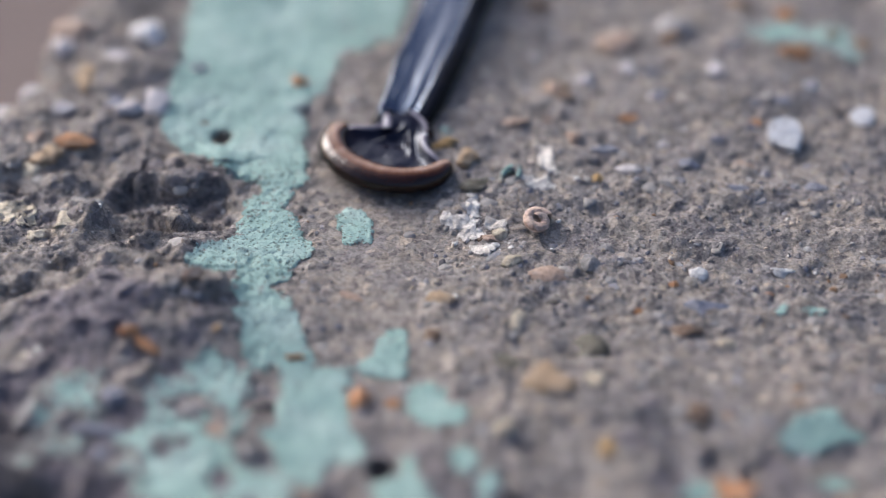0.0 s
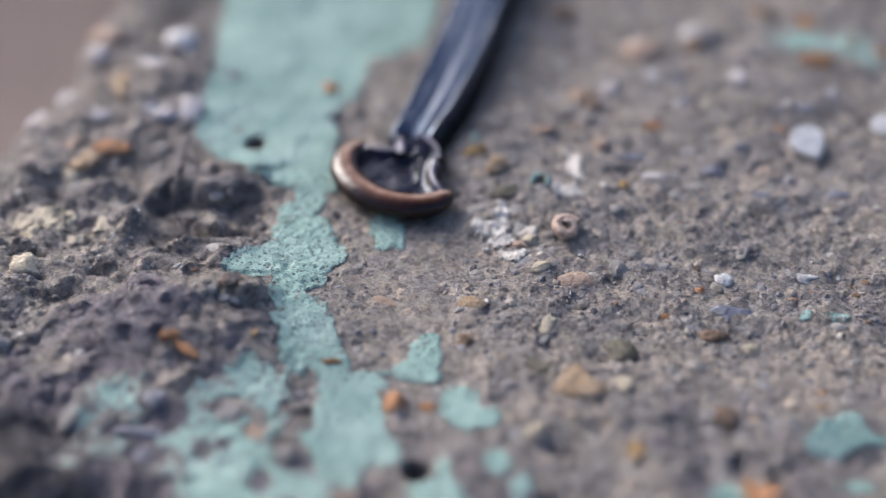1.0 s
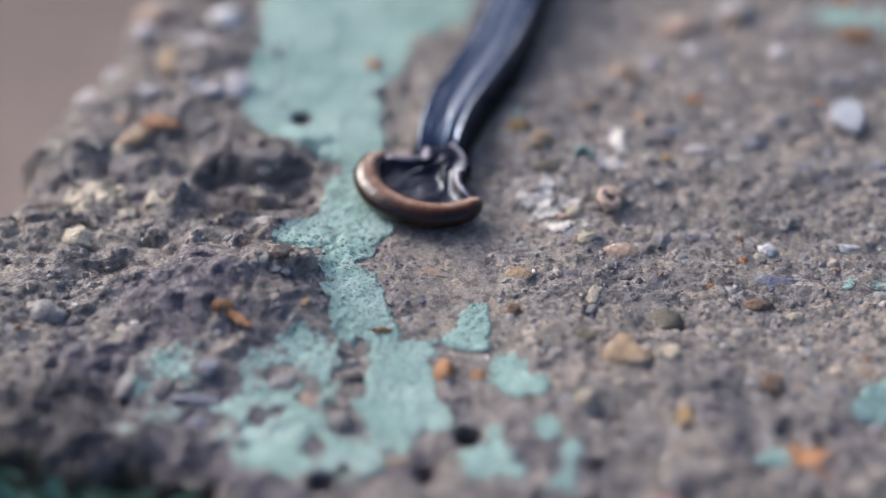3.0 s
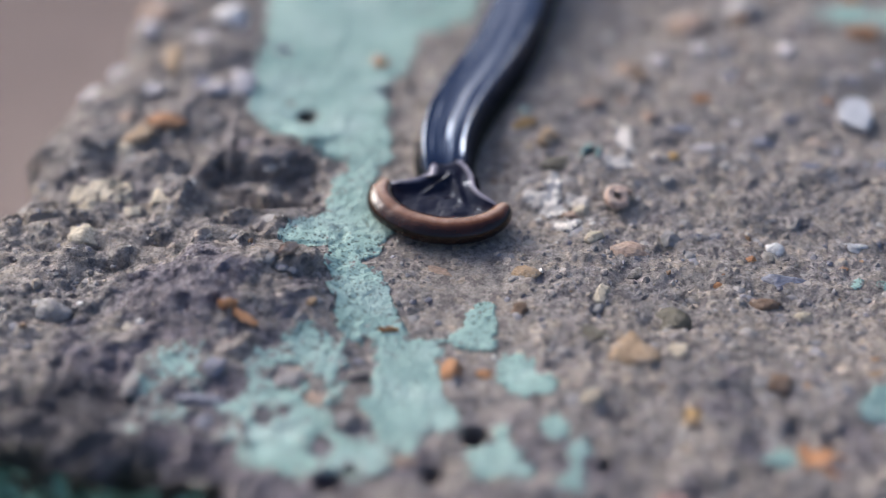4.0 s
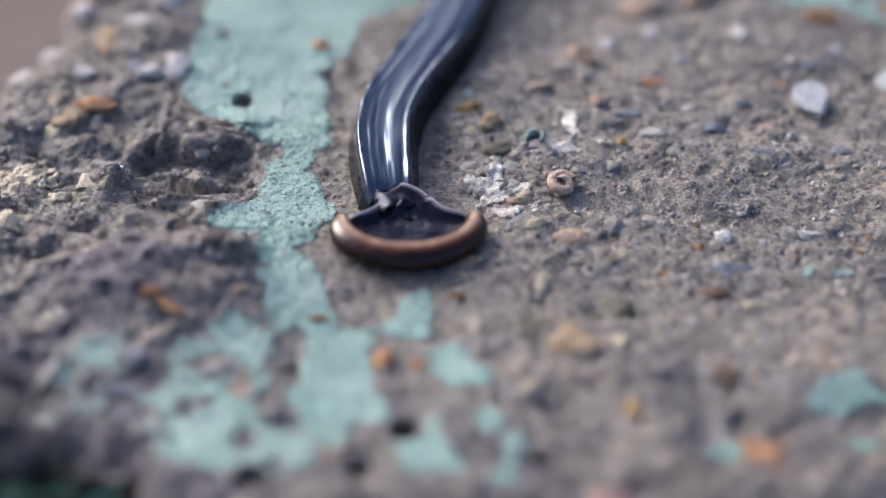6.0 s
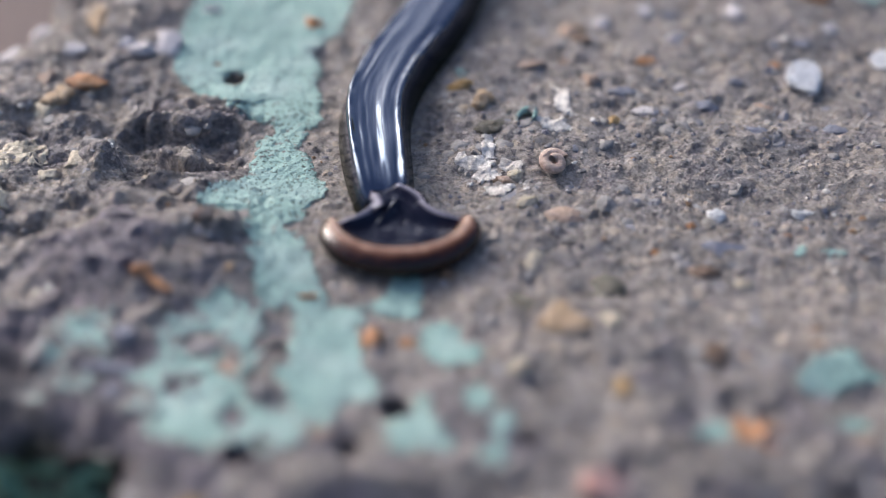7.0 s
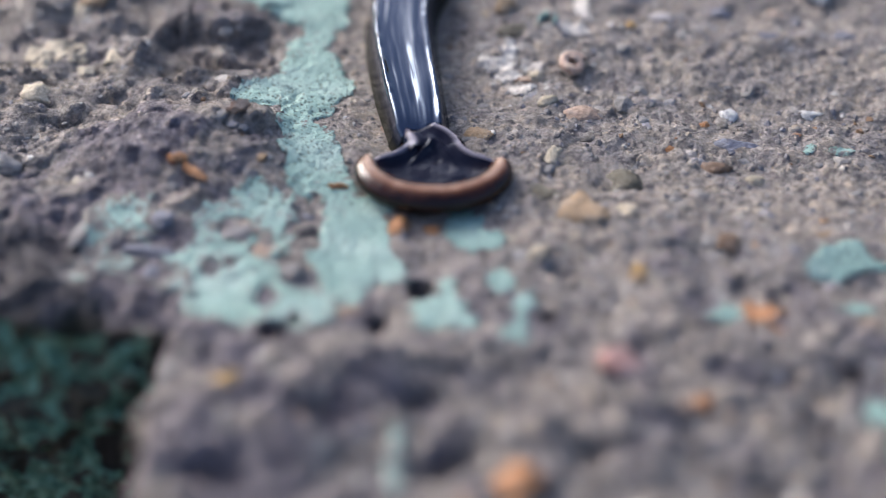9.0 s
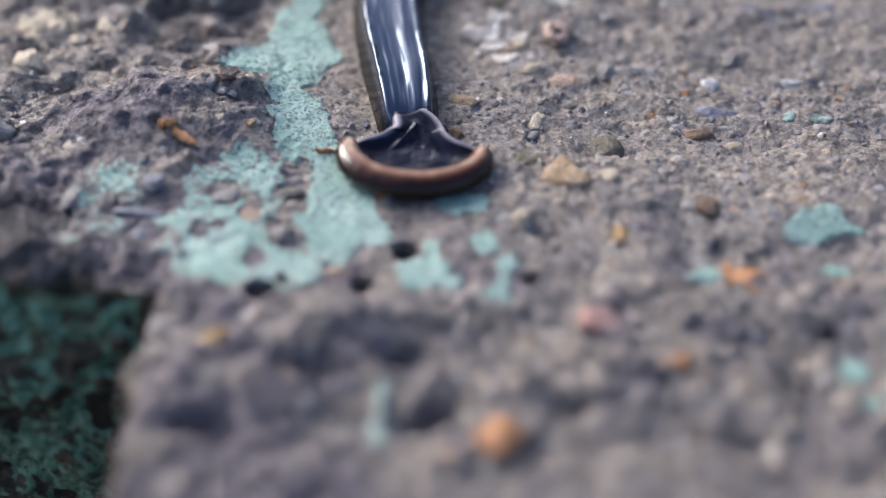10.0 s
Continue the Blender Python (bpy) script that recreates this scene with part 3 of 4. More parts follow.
    for hx, hy, r in HOLES:
        q = np.hypot(x - hx, (y - hy) * 0.85) / r
        h = h - 3.6 * (1 - step(0.5, 1.1, q))
    # bed of the crawling animal
    wx = np.interp(y, WORM_Y, WORM_X)
    bed = (1 - step(1.7, 3.4, np.abs(x - wx))) * step(-13.5, -11, y)
    h = h * (1 - bed) + (np.minimum(h, 0.05) * 0.45 - 0.12) * bed
    # broken side edge and the hollow core
    e = edge_distance(x, y)
    h = h - 1.5 * np.clip((3.0 - e) / 3.0, 0, 1) ** 2 - 26 * np.clip(-e, 0, 2.4)
    c = cavity_depth(x, y)
    h = h - 1.1 * step(-3.0, 0.4, c) * step(-14, -19, x) - 1.0 * step(-1.2, 0.3, c) - 44 * step(0.0, 1.7, c)
    return h, cover


def soil_height():
    return -190.0


# ---------------------------------------------------------------- ground and concrete block
def build_ground():
    r = np.concatenate([np.linspace(0, 1500, 40), np.geomspace(1800, 250000, 24)])
    a = np.linspace(0, 2 * np.pi, 64, endpoint=False)
    rr, aa = np.meshgrid(r, a, indexing="ij")
    x, y = rr * np.cos(aa), rr * np.sin(aa)
    z = soil_height() + (6 * fbm(x, y, 90.0, 3, 81)) * np.clip((rr - 60) / 200, 0, 1)
    me = mesh_of("ground", np.stack([x, y, z], -1).reshape(-1, 3), quads(len(r), len(a), True))
    ob = part("ground", me, SOIL)
    tagged(ob, "bare brown soil far below the block", "ground", kind="structure")


def graded(lo, hi, fine, out_lo, out_hi):
    core = np.arange(lo, hi + fine / 2, fine)

    def ladder(span):
        steps, s, total = [], fine, 0.0
        while total < span:
            s = min(s * 1.35, 4.0)
            total += s
            steps.append(total)
        return np.array(steps) * span / total

    return np.concatenate([(lo - ladder(lo - out_lo))[::-1], core, hi + ladder(out_hi - hi)])


def build_block():
    block = thing("concrete_block", "weathered hollow concrete block with flaking mint-green paint", "concrete block", (30, 10, soil_height()))
    us, ys = graded(-32.6, 26.0, 0.125, -33.2, 110.0), graded(-37.0, 27.0, 0.13, -75.0, 110.0)
    u, y = np.meshgrid(us, ys, indexing="ij")
    x = u + 0.245 * np.clip(y, -40, 40) * (1 - np.clip((u + 24) / 14, 0, 1))
    h, cover = top_height(x, y)
    # mask of the near-black colour: patch behind the rim, rim, inside of the core
    dark_mask = 0.62 * step(0.25, 0.85, bump(x, y, -22.6, -16.4, 5.4, 4.4) + 0.32 * fbm(x, y, 1.8, 3, 36)) + 0.9 * step(-1.5, 0.2, cavity_depth(x, y) + 0.9 * fbm(x, y, 1.8, 3, 35)) * step(-11.5, -16.5, x) + step(-0.5, 0.4, cavity_depth(x, y))
    nu, nv = u.shape
    verts = np.stack([x, y, h], -1).reshape(-1, 3)
    faces = quads(nu, nv)
    ids = np.arange(nu * nv).reshape(nu, nv)
    loop = np.concatenate([ids[:-1, 0], ids[-1, :-1], ids[:0:-1, -1], ids[0, :0:-1]])
    foot = verts[loop].copy()
    foot[:, 2] = soil_height() - 4
    n = len(verts)
    k = np.arange(len(loop))
    k2 = np.roll(k, -1)
    skirt = np.stack([loop[k], n + k, n + k2, loop[k2]], -1)
    verts = np.concatenate([verts, foot])
    zero = np.zeros(len(loop))
    attrs = [("slag", np.concatenate([slag_cover(x, y).ravel(), zero])), ("dark_mask", np.concatenate([np.clip(dark_mask, 0, 1).ravel(), zero]))]
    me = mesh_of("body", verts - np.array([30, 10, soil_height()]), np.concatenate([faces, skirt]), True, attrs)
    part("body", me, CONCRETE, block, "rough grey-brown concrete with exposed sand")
    return block


OFF = np.array([30, 10, soil_height()])


def build_recess(block):
    """The painted inner face of the hollow core, under the rim."""
    xs, zs = np.arange(-35.5, -14.6, 0.14), np.arange(-40, -0.2, 0.14)
    x, z = np.meshgrid(xs, zs, indexing="ij")
    s = np.clip((-z - 1.5) / 44, 0, 1)
    wall = -19.4 - 0.10 * (x + 20) - 1.7 * np.sqrt(s) * 0.62 - 0.55
    y = wall - 0.55 * fbm(x, z, 2.6, 3, 37) - 0.16 * fbm(x, z, 0.8, 3, 38) - 0.25 * domes(x, z, 1.3, 39)
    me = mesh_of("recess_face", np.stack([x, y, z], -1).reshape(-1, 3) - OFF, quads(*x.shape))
    part("recess_face", me, RECESS, block, "mottled dark green painted inner face")


def build_paint(block):
    for label, blobs, worn in PAINT_PATCHES:
        x0, y0 = (blobs[:, :2] - blobs[:, 2:]).min(0) - 0.7
        x1, y1 = (blobs[:, :2] + blobs[:, 2:]).max(0) + 0.7
        x, y = np.meshgrid(np.arange(x0, x1, 0.11), np.arange(y0, y1, 0.12), indexing="ij")
        m = paint_cover(x, y, blobs)
        h, _ = top_height(x, y)
        z = h - 0.05 + 0.15 * step(-0.03, 0.10, m) + 0.02 * vnoise(x / 0.5, y / 0.5, 95)
        faces = quads(*x.shape)
        keep = (m.ravel()[faces] > -0.06).all(1)
        faces = faces[keep]
        used, back_ids = np.unique(faces, return_inverse=True)
        verts = np.stack([x, y, z], -1).reshape(-1, 3)[used]
        me = mesh_of("paint_patch", verts - OFF, back_ids.reshape(faces.shape), True, [("cover", all_paint(x, y).ravel()[used] - 4 * worn)])
        part("paint_patch", me, PAINT, block, label)


def stones(block, colour, rows, sink=0.25, flat=0.8):
    """Pebbles set in the mortar: x, y, half width, half depth."""
    for x, y, rx, ry in rows:
        seed = int(abs(x * 37 + y * 91) * 10) % 9973
        h = top_height(np.array([x]), np.array([y]))[0][0]
        rz = min(rx, ry) * flat
        m = pose(0, 0, 0, 0, 0, (seed % 50) - 25)
        at = Matrix.Translation(Vector((x, y, h + rz * (-0.18 - sink))) * MM - Vector(OFF) * MM) @ m @ Matrix.Diagonal((rx * 1.3, ry * 1.25, rz * 1.1, 1))
        part("pebble", stone_mesh("pebble", seed, 3), STONE[colour], block, at=at)


def build_stones(block):
    stones(block, "tan", [(-22.2, 8.2, 0.8, 0.6), (1.3, 7.5, 0.55, 0.7), (6.5, 15.3, 0.7, 0.8), (-21.1, 16.7, 0.7, 0.8), (5.3, -10.8, 1.35, 1.35), (0.0, -4.3, 0.67, 0.56), (-20.8, 15.0, 0.76, 0.73), (-22.5, 7.6, 0.59, 0.70), (17.4, -12.0, 0.49, 0.50), (8.0, -16.0, 0.56, 0.49), (-11.2, -7.9, 0.30, 0.36)], 0.15)
    stones(block, "cream", [(3.0, 1.4, 0.5, 0.5), (-23.2, 7.4, 0.95, 0.8), (3.6, -1.3, 0.55, 0.4), (-24.8, 20.2, 1.0, 1.0), (3.0, -14.2, 0.55, 0.50), (7.4, -10.9, 0.52, 0.55), (3.8, -6.0, 0.54, 0.70), (-24.0, -1.4, 0.80, 0.75), (-20.3, 1.9, 0.72, 0.75), (14.3, -7.1, 0.44, 0.39)], 0.1)
    stones(block, "white", [(-18.0, 20.6, 1.0, 1.1), (13.4, -1.6, 0.43, 0.45), (17.8, -1.3, 0.80, 0.33)], 0.1)
    stones(block, "pale", [(-16.8, 13.2, 0.75, 0.9), (-24.4, 16.5, 0.8, 0.8), (-19.5, 17.5, 0.7, 0.8), (-22.9, 19.6, 0.9, 0.9), (-18.2, 12.6, 0.7, 0.6), (-25.8, 13.5, 0.7, 0.8), (-14.6, 17.0, 0.5, 0.5), (-22.0, 12.6, 0.6, 0.5)], 0.0)
    stones(block, "orange", [(-8.5, 16.1, 0.95, 1.1), (-7.4, -25.4, 0.42, 0.61), (10.3, -24.5, 0.53, 0.46), (-4.1, -11.9, 0.69, 0.70)])
    stones(block, "brown", [(12.4, -6.1, 0.78, 0.72), (12.4, -12.9, 0.62, 0.61), (-0.4, -7.2, 0.71, 0.71), (2.1, 1.0, 0.31, 0.38), (13.7, 20.9, 0.8, 0.7), (-13.8, 11.7, 0.4, 0.45), (10.8, -29.0, 0.46, 0.54), (12.3, -13.2, 0.52, 0.46)])
    stones(block, "orange", [(-2.3, -12.2, 0.46, 0.42), (12.1, -2.5, 0.28, 0.29), (-21.3, 9.5, 1.3, 0.55), (10.5, 12.1, 0.61, 0.54), (21.1, 18.8, 0.91, 0.94), (10.1, -4.7, 0.27, 0.28), (1.7, -29.5, 1.05, 1.05)], 0.2)
    stones(block, "grey", [(-24.9, -7.7, 0.95, 0.99), (14.0, 21.7, 1.07, 1.05), (7.9, -1.3, 0.62, 0.66), (-12.2, -12.9, 0.85, 0.6), (-9.0, -16.0, 0.5, 0.6), (-13.1, -15.4, 0.4, 0.45), (-14.3, -22.7, 0.59, 0.64), (-19.8, -13.2, 0.42, 1.1)], 0.2)
    stones(block, "red", [(-15.5, -8.5, 0.38, 0.31)], 0.1)
    stones(block, "peach", [(-5.9, -18.5, 0.80, 0.50), (-4.6, -3.9, 0.76, 0.36), (-22.6, 20.5, 1.07, 1.14), (10.5, 20.3, 1.06, 1.04), (2.6, 0.9, 0.56, 0.50), (9.7, -24.6, 0.79, 0.49), (-10.7, -14.3, 0.54, 0.61), (-8.2, -25.3, 0.52, 0.63), (-0.4, -30.8, 0.75, 0.74)], 0.2)
    stones(block, "blue", [(13.6, -4.4, 1.21, 0.81), (-18.7, 12.9, 0.82, 0.91), (-16.4, -14.2, 1.2, 0.6), (-15.8, -11.9, 0.55, 1.05), (-15.9, -15.6, 0.7, 0.6)], 0.35)
    stones(block, "olive", [(1.7, 5.4, 0.75, 0.6), (3.2, -9.6, 0.9, 0.7), (7.2, -7.5, 1.03, 0.87)], 0.3)
    stones(block, "ochre", [(0.0, 9.0, 0.75, 0.5), (7.9, -15.7, 0.50, 0.52), (8.4, 6.1, 0.42, 0.43), (-11.5, -23.8, 0.72, 0.70)], 0.15)
    stones(block, "peach", [(5.5, -2.3, 1.0, 0.75)], 0.3)
    stones(block, "pink", [(6.6, -22.3, 0.95, 0.85)], -0.2)
    stones(block, "peach", [(10.3, 20.5, 0.75, 0.8), (6.4, 14.9, 0.6, 0.7), (7.3, 9.9, 0.45, 0.5), (-23.2, 9.6, 0.6, 0.6), (4.2, 11.5, 0.8, 0.5), (6.0, 12.0, 0.5, 0.5)], 0.0)
    stones(block, "pale", [(13.8, 22.0, 0.75, 0.9), (16.0, 16.8, 0.7, 0.8), (8.2, 16.3, 0.6, 0.7), (12.5, 14.5, 0.5, 0.5), (10.9, 17.4, 0.45, 0.6), (17.6, 20.0, 0.6, 0.7), (21.5, 15.6, 0.5, 0.5), (5.3, 19.6, 0.5, 0.6), (17.9, 7.0, 0.4, 0.4), (10.2, 6.7, 0.6, 0.4), (12.3, 9.6, 0.5, 0.4)], 0.0)
    stones(block, "orange", [(21.2, 19.0, 0.55, 0.6), (21.1, 23.8, 0.6, 0.7), (17.9, 11.9, 0.4, 0.4)], 0.0)
    stones(block, "brown", [(23.6, 21.3, 0.55, 0.5), (25.4, 20.5, 0.6, 0.6), (5.8, 24.8, 0.7, 0.6), (18.4, 24.9, 0.9, 0.6), (7.0, 14.0, 0.5, 0.4)], 0.0)
    stones(block, "blue", [(12.2, 16.9, 0.6, 0.5), (15.4, 9.9, 0.5, 0.4), (13.4, 7.6, 0.8, 0.5), (19.5, 14.0, 0.9, 0.6), (16.2, 5.2, 0.8, 0.4), (9.0, 8.6, 0.7, 0.4), (20.5, 5.6, 0.8, 0.5)], 0.25)
    stones(block, "dark", [(-8.8, -12.7, 1.0, 0.35), (-4.8, -19.5, 0.55, 0.29)], 0.2)


def shard(block, x, y, wide, tall, lean, turn, seed, mat):
    """A flat angular chip of quartz that leans out of the mortar."""
    rng = random.Random(seed)
    h = top_height(np.array([x]), np.array([y]))[0][0]
    outline = [(-0.95, -0.50), (-0.1, -0.80), (0.72, -1.0), (0.92, 0.0), (0.66, 0.72), (-0.05, 0.98), (-0.75, 0.55)]
    outline = [(px * wide * rng.uniform(0.85, 1.1), pz * tall * rng.uniform(0.9, 1.1)) for px, pz in outline]
    bm = bmesh.new()
    front = [bm.verts.new(Vector((px, -0.36, pz)) * MM) for px, pz in outline]
    rear = [bm.verts.new(Vector((px * 0.85, 0.36, pz * 0.85)) * MM) for px, pz in outline]
    bm.faces.new(front)
    bm.faces.new(rear[::-1])
    for k in range(7):
        bm.faces.new((front[k], rear[k], rear[k - 6], front[k - 6]))
    bmesh.ops.bevel(bm, geom=bm.edges[:], offset=0.22 * MM, segments=3, affect="EDGES")
    me = bpy.data.meshes.new("quartz_chip")
    bmesh.ops.recalc_face_normals(bm, faces=bm.faces)
    bm.to_mesh(me)
    bm.free()
    at = Matrix.Translation(Vector((x, y, h + 0.40 * tall * math.cos(radians(lean)) + 0.15)) * MM - Vector(OFF) * MM) @ pose(0, 0, 0, lean, 0, turn)
    part("quartz_chip", me, mat, block, "flat white quartz chip", at=at)


def crust(block, rows, seed, name="lime_crust", mat=None):
    """Thin ragged crusts: x, y, half width, half depth, turn."""
    for k, (cx, cy, rx, ry, turn) in enumerate(rows):
        x, y = np.meshgrid(np.arange(-rx * 1.5, rx * 1.5, 0.07), np.arange(-ry * 1.5, ry * 1.5, 0.07), indexing="ij")
        c, s = math.cos(radians(turn)), math.sin(radians(turn))
        wx, wy = cx + x * c - y * s, cy + x * s + y * c
        m = 1 - np.hypot(x / rx, y / ry) + 0.45 * fbm(wx, wy, 1.0, 2, seed + k, 0.6) + 0.25 * fbm(wx, wy, 0.4, 2, seed + k + 40, 0.7)
        h, _ = top_height(wx, wy)
        z = h - 0.06 + 0.17 * step(-0.02, 0.14, m) + 0.05 * fbm(wx, wy, 0.34, 3, 97, 0.65)
        faces = quads(*x.shape)
        faces = faces[(m.ravel()[faces] > -0.05).all(1)]
        if not len(faces):
            continue
        used, ids = np.unique(faces, return_inverse=True)
        me = mesh_of(name, np.stack([wx, wy, z], -1).reshape(-1, 3)[used] - OFF, ids.reshape(faces.shape))
        part(name, me, mat or LIME, block)


def build_shell():
    """A tiny coiled shell lying on the concrete."""
    n, k = 60, 12
    rows = []
    for i in range(n):
        f = i / (n - 1)
        a, r, tube = f * 2.6 * math.pi, 0.68 - 0.47 * f, 0.34 - 0.13 * f
        for j in range(k):
            b = 2 * math.pi * j / k
            rr = r + tube * math.cos(b)
            rows.append((rr * math.cos(a), rr * math.sin(a), 0.32 + 0.28 * f + tube * math.sin(b)))
    h = top_height(np.array([5.0]), np.array([2.1]))[0][0]
    me = mesh_of("coiled_shell", rows, quads(n, k, True))
    ob = part("coiled_shell", me, SHELL, at=pose(5.0 * MM, 2.1 * MM, (h + 0.02) * MM, 22, 0, 40))
    tagged(ob, "tiny coiled peach-coloured shell on the concrete", "shell")


def build_curl():
    """A curled chip of green paint round a dark pit."""
    n, k = 40, 10
    rows = []
    for i in range(n):
        a = -0.5 + 4.6 * i / (n - 1)
        thick = 0.17 * math.sin(math.pi * (0.08 + 0.84 * i / (n - 1))) + 0.03
        for j in range(k):
            b = 2 * math.pi * j / k
            rr = 0.50 + thick * math.cos(b)
            rows.append((rr * math.cos(a) * 0.85, rr * math.sin(a) * 1.25, 0.12 + thick * 1.2 * math.sin(b)))
    h = top_height(np.array([3.7]), np.array([5.9]))[0][0]
    me = mesh_of("paint_curl", rows, quads(n, k, True))
    ob = part("paint_curl", me, PAINT, at=pose(3.7 * MM, 5.9 * MM, (h + 0.05) * MM, 8, 0, -30))
    tagged(ob, "curled chip of green paint lying on concrete", "paint chip")


def build_flake(name, label, x, y, long, broad, turn, tilt, lift, mat):
    """A thin curled plant fragment lying on the block."""
    u, v = np.meshgrid(np.linspace(-1, 1, 26), np.linspace(-1, 1, 9), indexing="ij")
    width = broad * np.sqrt(np.clip(1 - np.abs(u) ** 2.5, 0, 1)) * (1 + 0.35 * vnoise(u * 4, v * 0, 3))
    z = 0.28 + 0.12 * vnoise(u * 2.5, v, 8) + 0.15 * (1 - v * v) * (width > 0)
    top = np.stack([long * u, width * v, z], -1).reshape(-1, 3)
    low = np.stack([long * u, width * v, z - 0.16], -1).reshape(-1, 3)
    f = quads(*u.shape)
    h = top_height(np.array([x]), np.array([y]))[0][0]
    me = mesh_of(name, np.concatenate([top, low]), np.concatenate([f, f[:, ::-1] + len(top)]))
    ob = part(name, me, mat, at=pose(x * MM, y * MM, (h + lift) * MM, tilt, 8, turn))
    tagged(ob, label, "plant fragment")


def build_grains(block):
    """Sand grains that stand out of the mortar: single ones, and the countless fine rest."""
    rng = np.random.default_rng(4)
    shapes = [stone_mesh("grain", 500 + k, 1, 0.4) for k in range(14)]
    for me in shapes:
        me.materials.append(SAND)
    n = 1500
    x, y = rng.uniform(-27, 24, n), rng.uniform(-33, 25, n)
    h, cover = top_height(x, y)
    ok = (cover < -0.15) & (np.abs(x - np.interp(y, WORM_Y, WORM_X)) > 2.3) & (edge_distance(x, y) > 1.0) & (cavity_depth(x, y) < -0.8) & ((x > -15.5) | (y > -13.0) | (y < -23))
    ok &= slag_cover(x, y) < 0.5
    size = 0.16 + 0.40 * rng.random(n) ** 3.0
    for k in np.flatnonzero(ok)[:290]:
        r = size[k]
        place = Vector((x[k], y[k], h[k] - 0.45 * r)) * MM - Vector(OFF) * MM
        turn = pose(0, 0, 0, *rng.uniform(0, 360, 3))
        part("grain", shapes[k % 14], None, block, at=Matrix.Translation(place) @ turn @ Matrix.Diagonal((r * rng.uniform(0.8, 1.35), r, r * rng.uniform(0.7, 1.0), 1)))
    n = 8000
    x, y = rng.uniform(-28, 25, n), rng.uniform(-34, 26, n)
    h, cover = top_height(x, y)
    ok = (cover < -0.05) & (edge_distance(x, y) > 0.6) & (cavity_depth(x, y) < -0.3) & ((x > -15.5) | (y > -13.0) | (y < -23)) & ((np.abs(x - np.interp(y, WORM_Y, WORM_X)) > 1.9) | (y < -8))
    ok &= (slag_cover(x, y) < 0.4) | (rng.random(n) < 0.25)
    ok &= (x > -10) | (rng.random(n) < 0.45)
    x, y, h = x[ok], y[ok], h[ok]
    bm = bmesh.new()
    bmesh.ops.create_icosphere(bm, subdivisions=1, radius=1.0)
    base = np.array([v.co[:] for v in bm.verts])
    tri = np.array([[v.index for v in f.verts] for f in bm.faces])
    bm.free()
    n = len(x)
    r = (0.06 + 0.17 * rng.random(n) ** 2.4)[:, None, None]
    q = rng.normal(size=(n, 3, 3))
    q, _ = np.linalg.qr(q)
    pts = base[None] * rng.uniform(0.7, 1.25, (n, len(base), 1)) * rng.uniform(0.7, 1.3, (n, 1, 3))
    pts = np.einsum("nij,nkj->nki", q, pts) * r + np.stack([x, y, h - 0.32 * r[:, 0, 0]], -1)[:, None]
    faces = (tri[None] + (np.arange(n) * len(base))[:, None, None]).reshape(-1, 3)
    me = mesh_of("fine_sand", pts.reshape(-1, 3) - OFF, faces, False)
    part("fine_sand", me, SAND_LOOSE, block, "countless fine sand grains", kind="stuff")


def build_gravel(block):
    """Worn stones set flush in the mortar, too many to count."""
    rng = np.random.default_rng(11)
    shapes = []
    for k in range(10):
        me = stone_mesh("gravel", 700 + k, 2, 0.4)
        shapes.append((np.array([v.co[:] for v in me.vertices]) / MM, np.array([p.vertices[:] for p in me.polygons])))
        bpy.data.meshes.remove(me)
    n = 2600
    x, y = rng.uniform(-28, 25, n), rng.uniform(-34, 26, n)
    h, cover = top_height(x, y)
    ok = (cover < -0.25) & (edge_distance(x, y) > 0.8) & (cavity_depth(x, y) < -0.6) & (np.abs(x - np.interp(y, WORM_Y, WORM_X)) > 2.0) & ((slag_cover(x, y) < 0.4) | (rng.random(n) < 0.06)) & ((x > -10) | (rng.random(n) < 0.45))
    x, y = x[ok], y[ok]
    n = len(x)
    r = 0.16 + 0.52 * rng.random(n) ** 2.4
    ring = [(-0.6, 0), (0.6, 0), (0, -0.6), (0, 0.6), (0, 0)]
    h = np.mean([top_height(x + r * u, y + r * v)[0] for u, v in ring], 0)
    verts, faces, start = [], [], 0
    for k in range(n):
        pts, tri = shapes[k % 10]
        a, thick = rng.uniform(0, 2 * math.pi), r[k] * rng.uniform(0.35, 0.6)
        q = pts * (r[k] * rng.uniform(0.85, 1.4), r[k], thick)
        q = np.stack([q[:, 0] * math.cos(a) - q[:, 1] * math.sin(a), q[:, 0] * math.sin(a) + q[:, 1] * math.cos(a), q[:, 2]], -1)
        verts.append(q + (x[k], y[k], h[k] - thick * rng.uniform(0.5, 0.85)))
        faces.append(tri + start)
        start += len(pts)
    me = mesh_of("embedded_gravel", np.concatenate(verts) - OFF, np.concatenate(faces))
    part("embedded_gravel", me, GRAVEL, block, "worn grey, tan and cream stones flush in the mortar", kind="stuff")


# ---------------------------------------------------------------- the crawling flatworm
PITCH, COUNT, FIRST, JOIN = 0.6, 77, 2, 0.7


def smooth(s, at, values, reach=1.2):
    return sum(np.interp(np.abs(s + d * reach) if at[0] == 0 else s + d * reach, at, values) for d in (-1, -0.67, -0.33, 0, 0.33, 0.67, 1)) / 7


def half_width(s):
    return smooth(s, [-2.6, -1.2, 0, 1.5, 4, 8, 20, 34, 40, 45], [0.60, 1.10, 1.52, 1.72, 1.90, 2.0, 2.1, 1.8, 1.1, 0.25], 0.8)


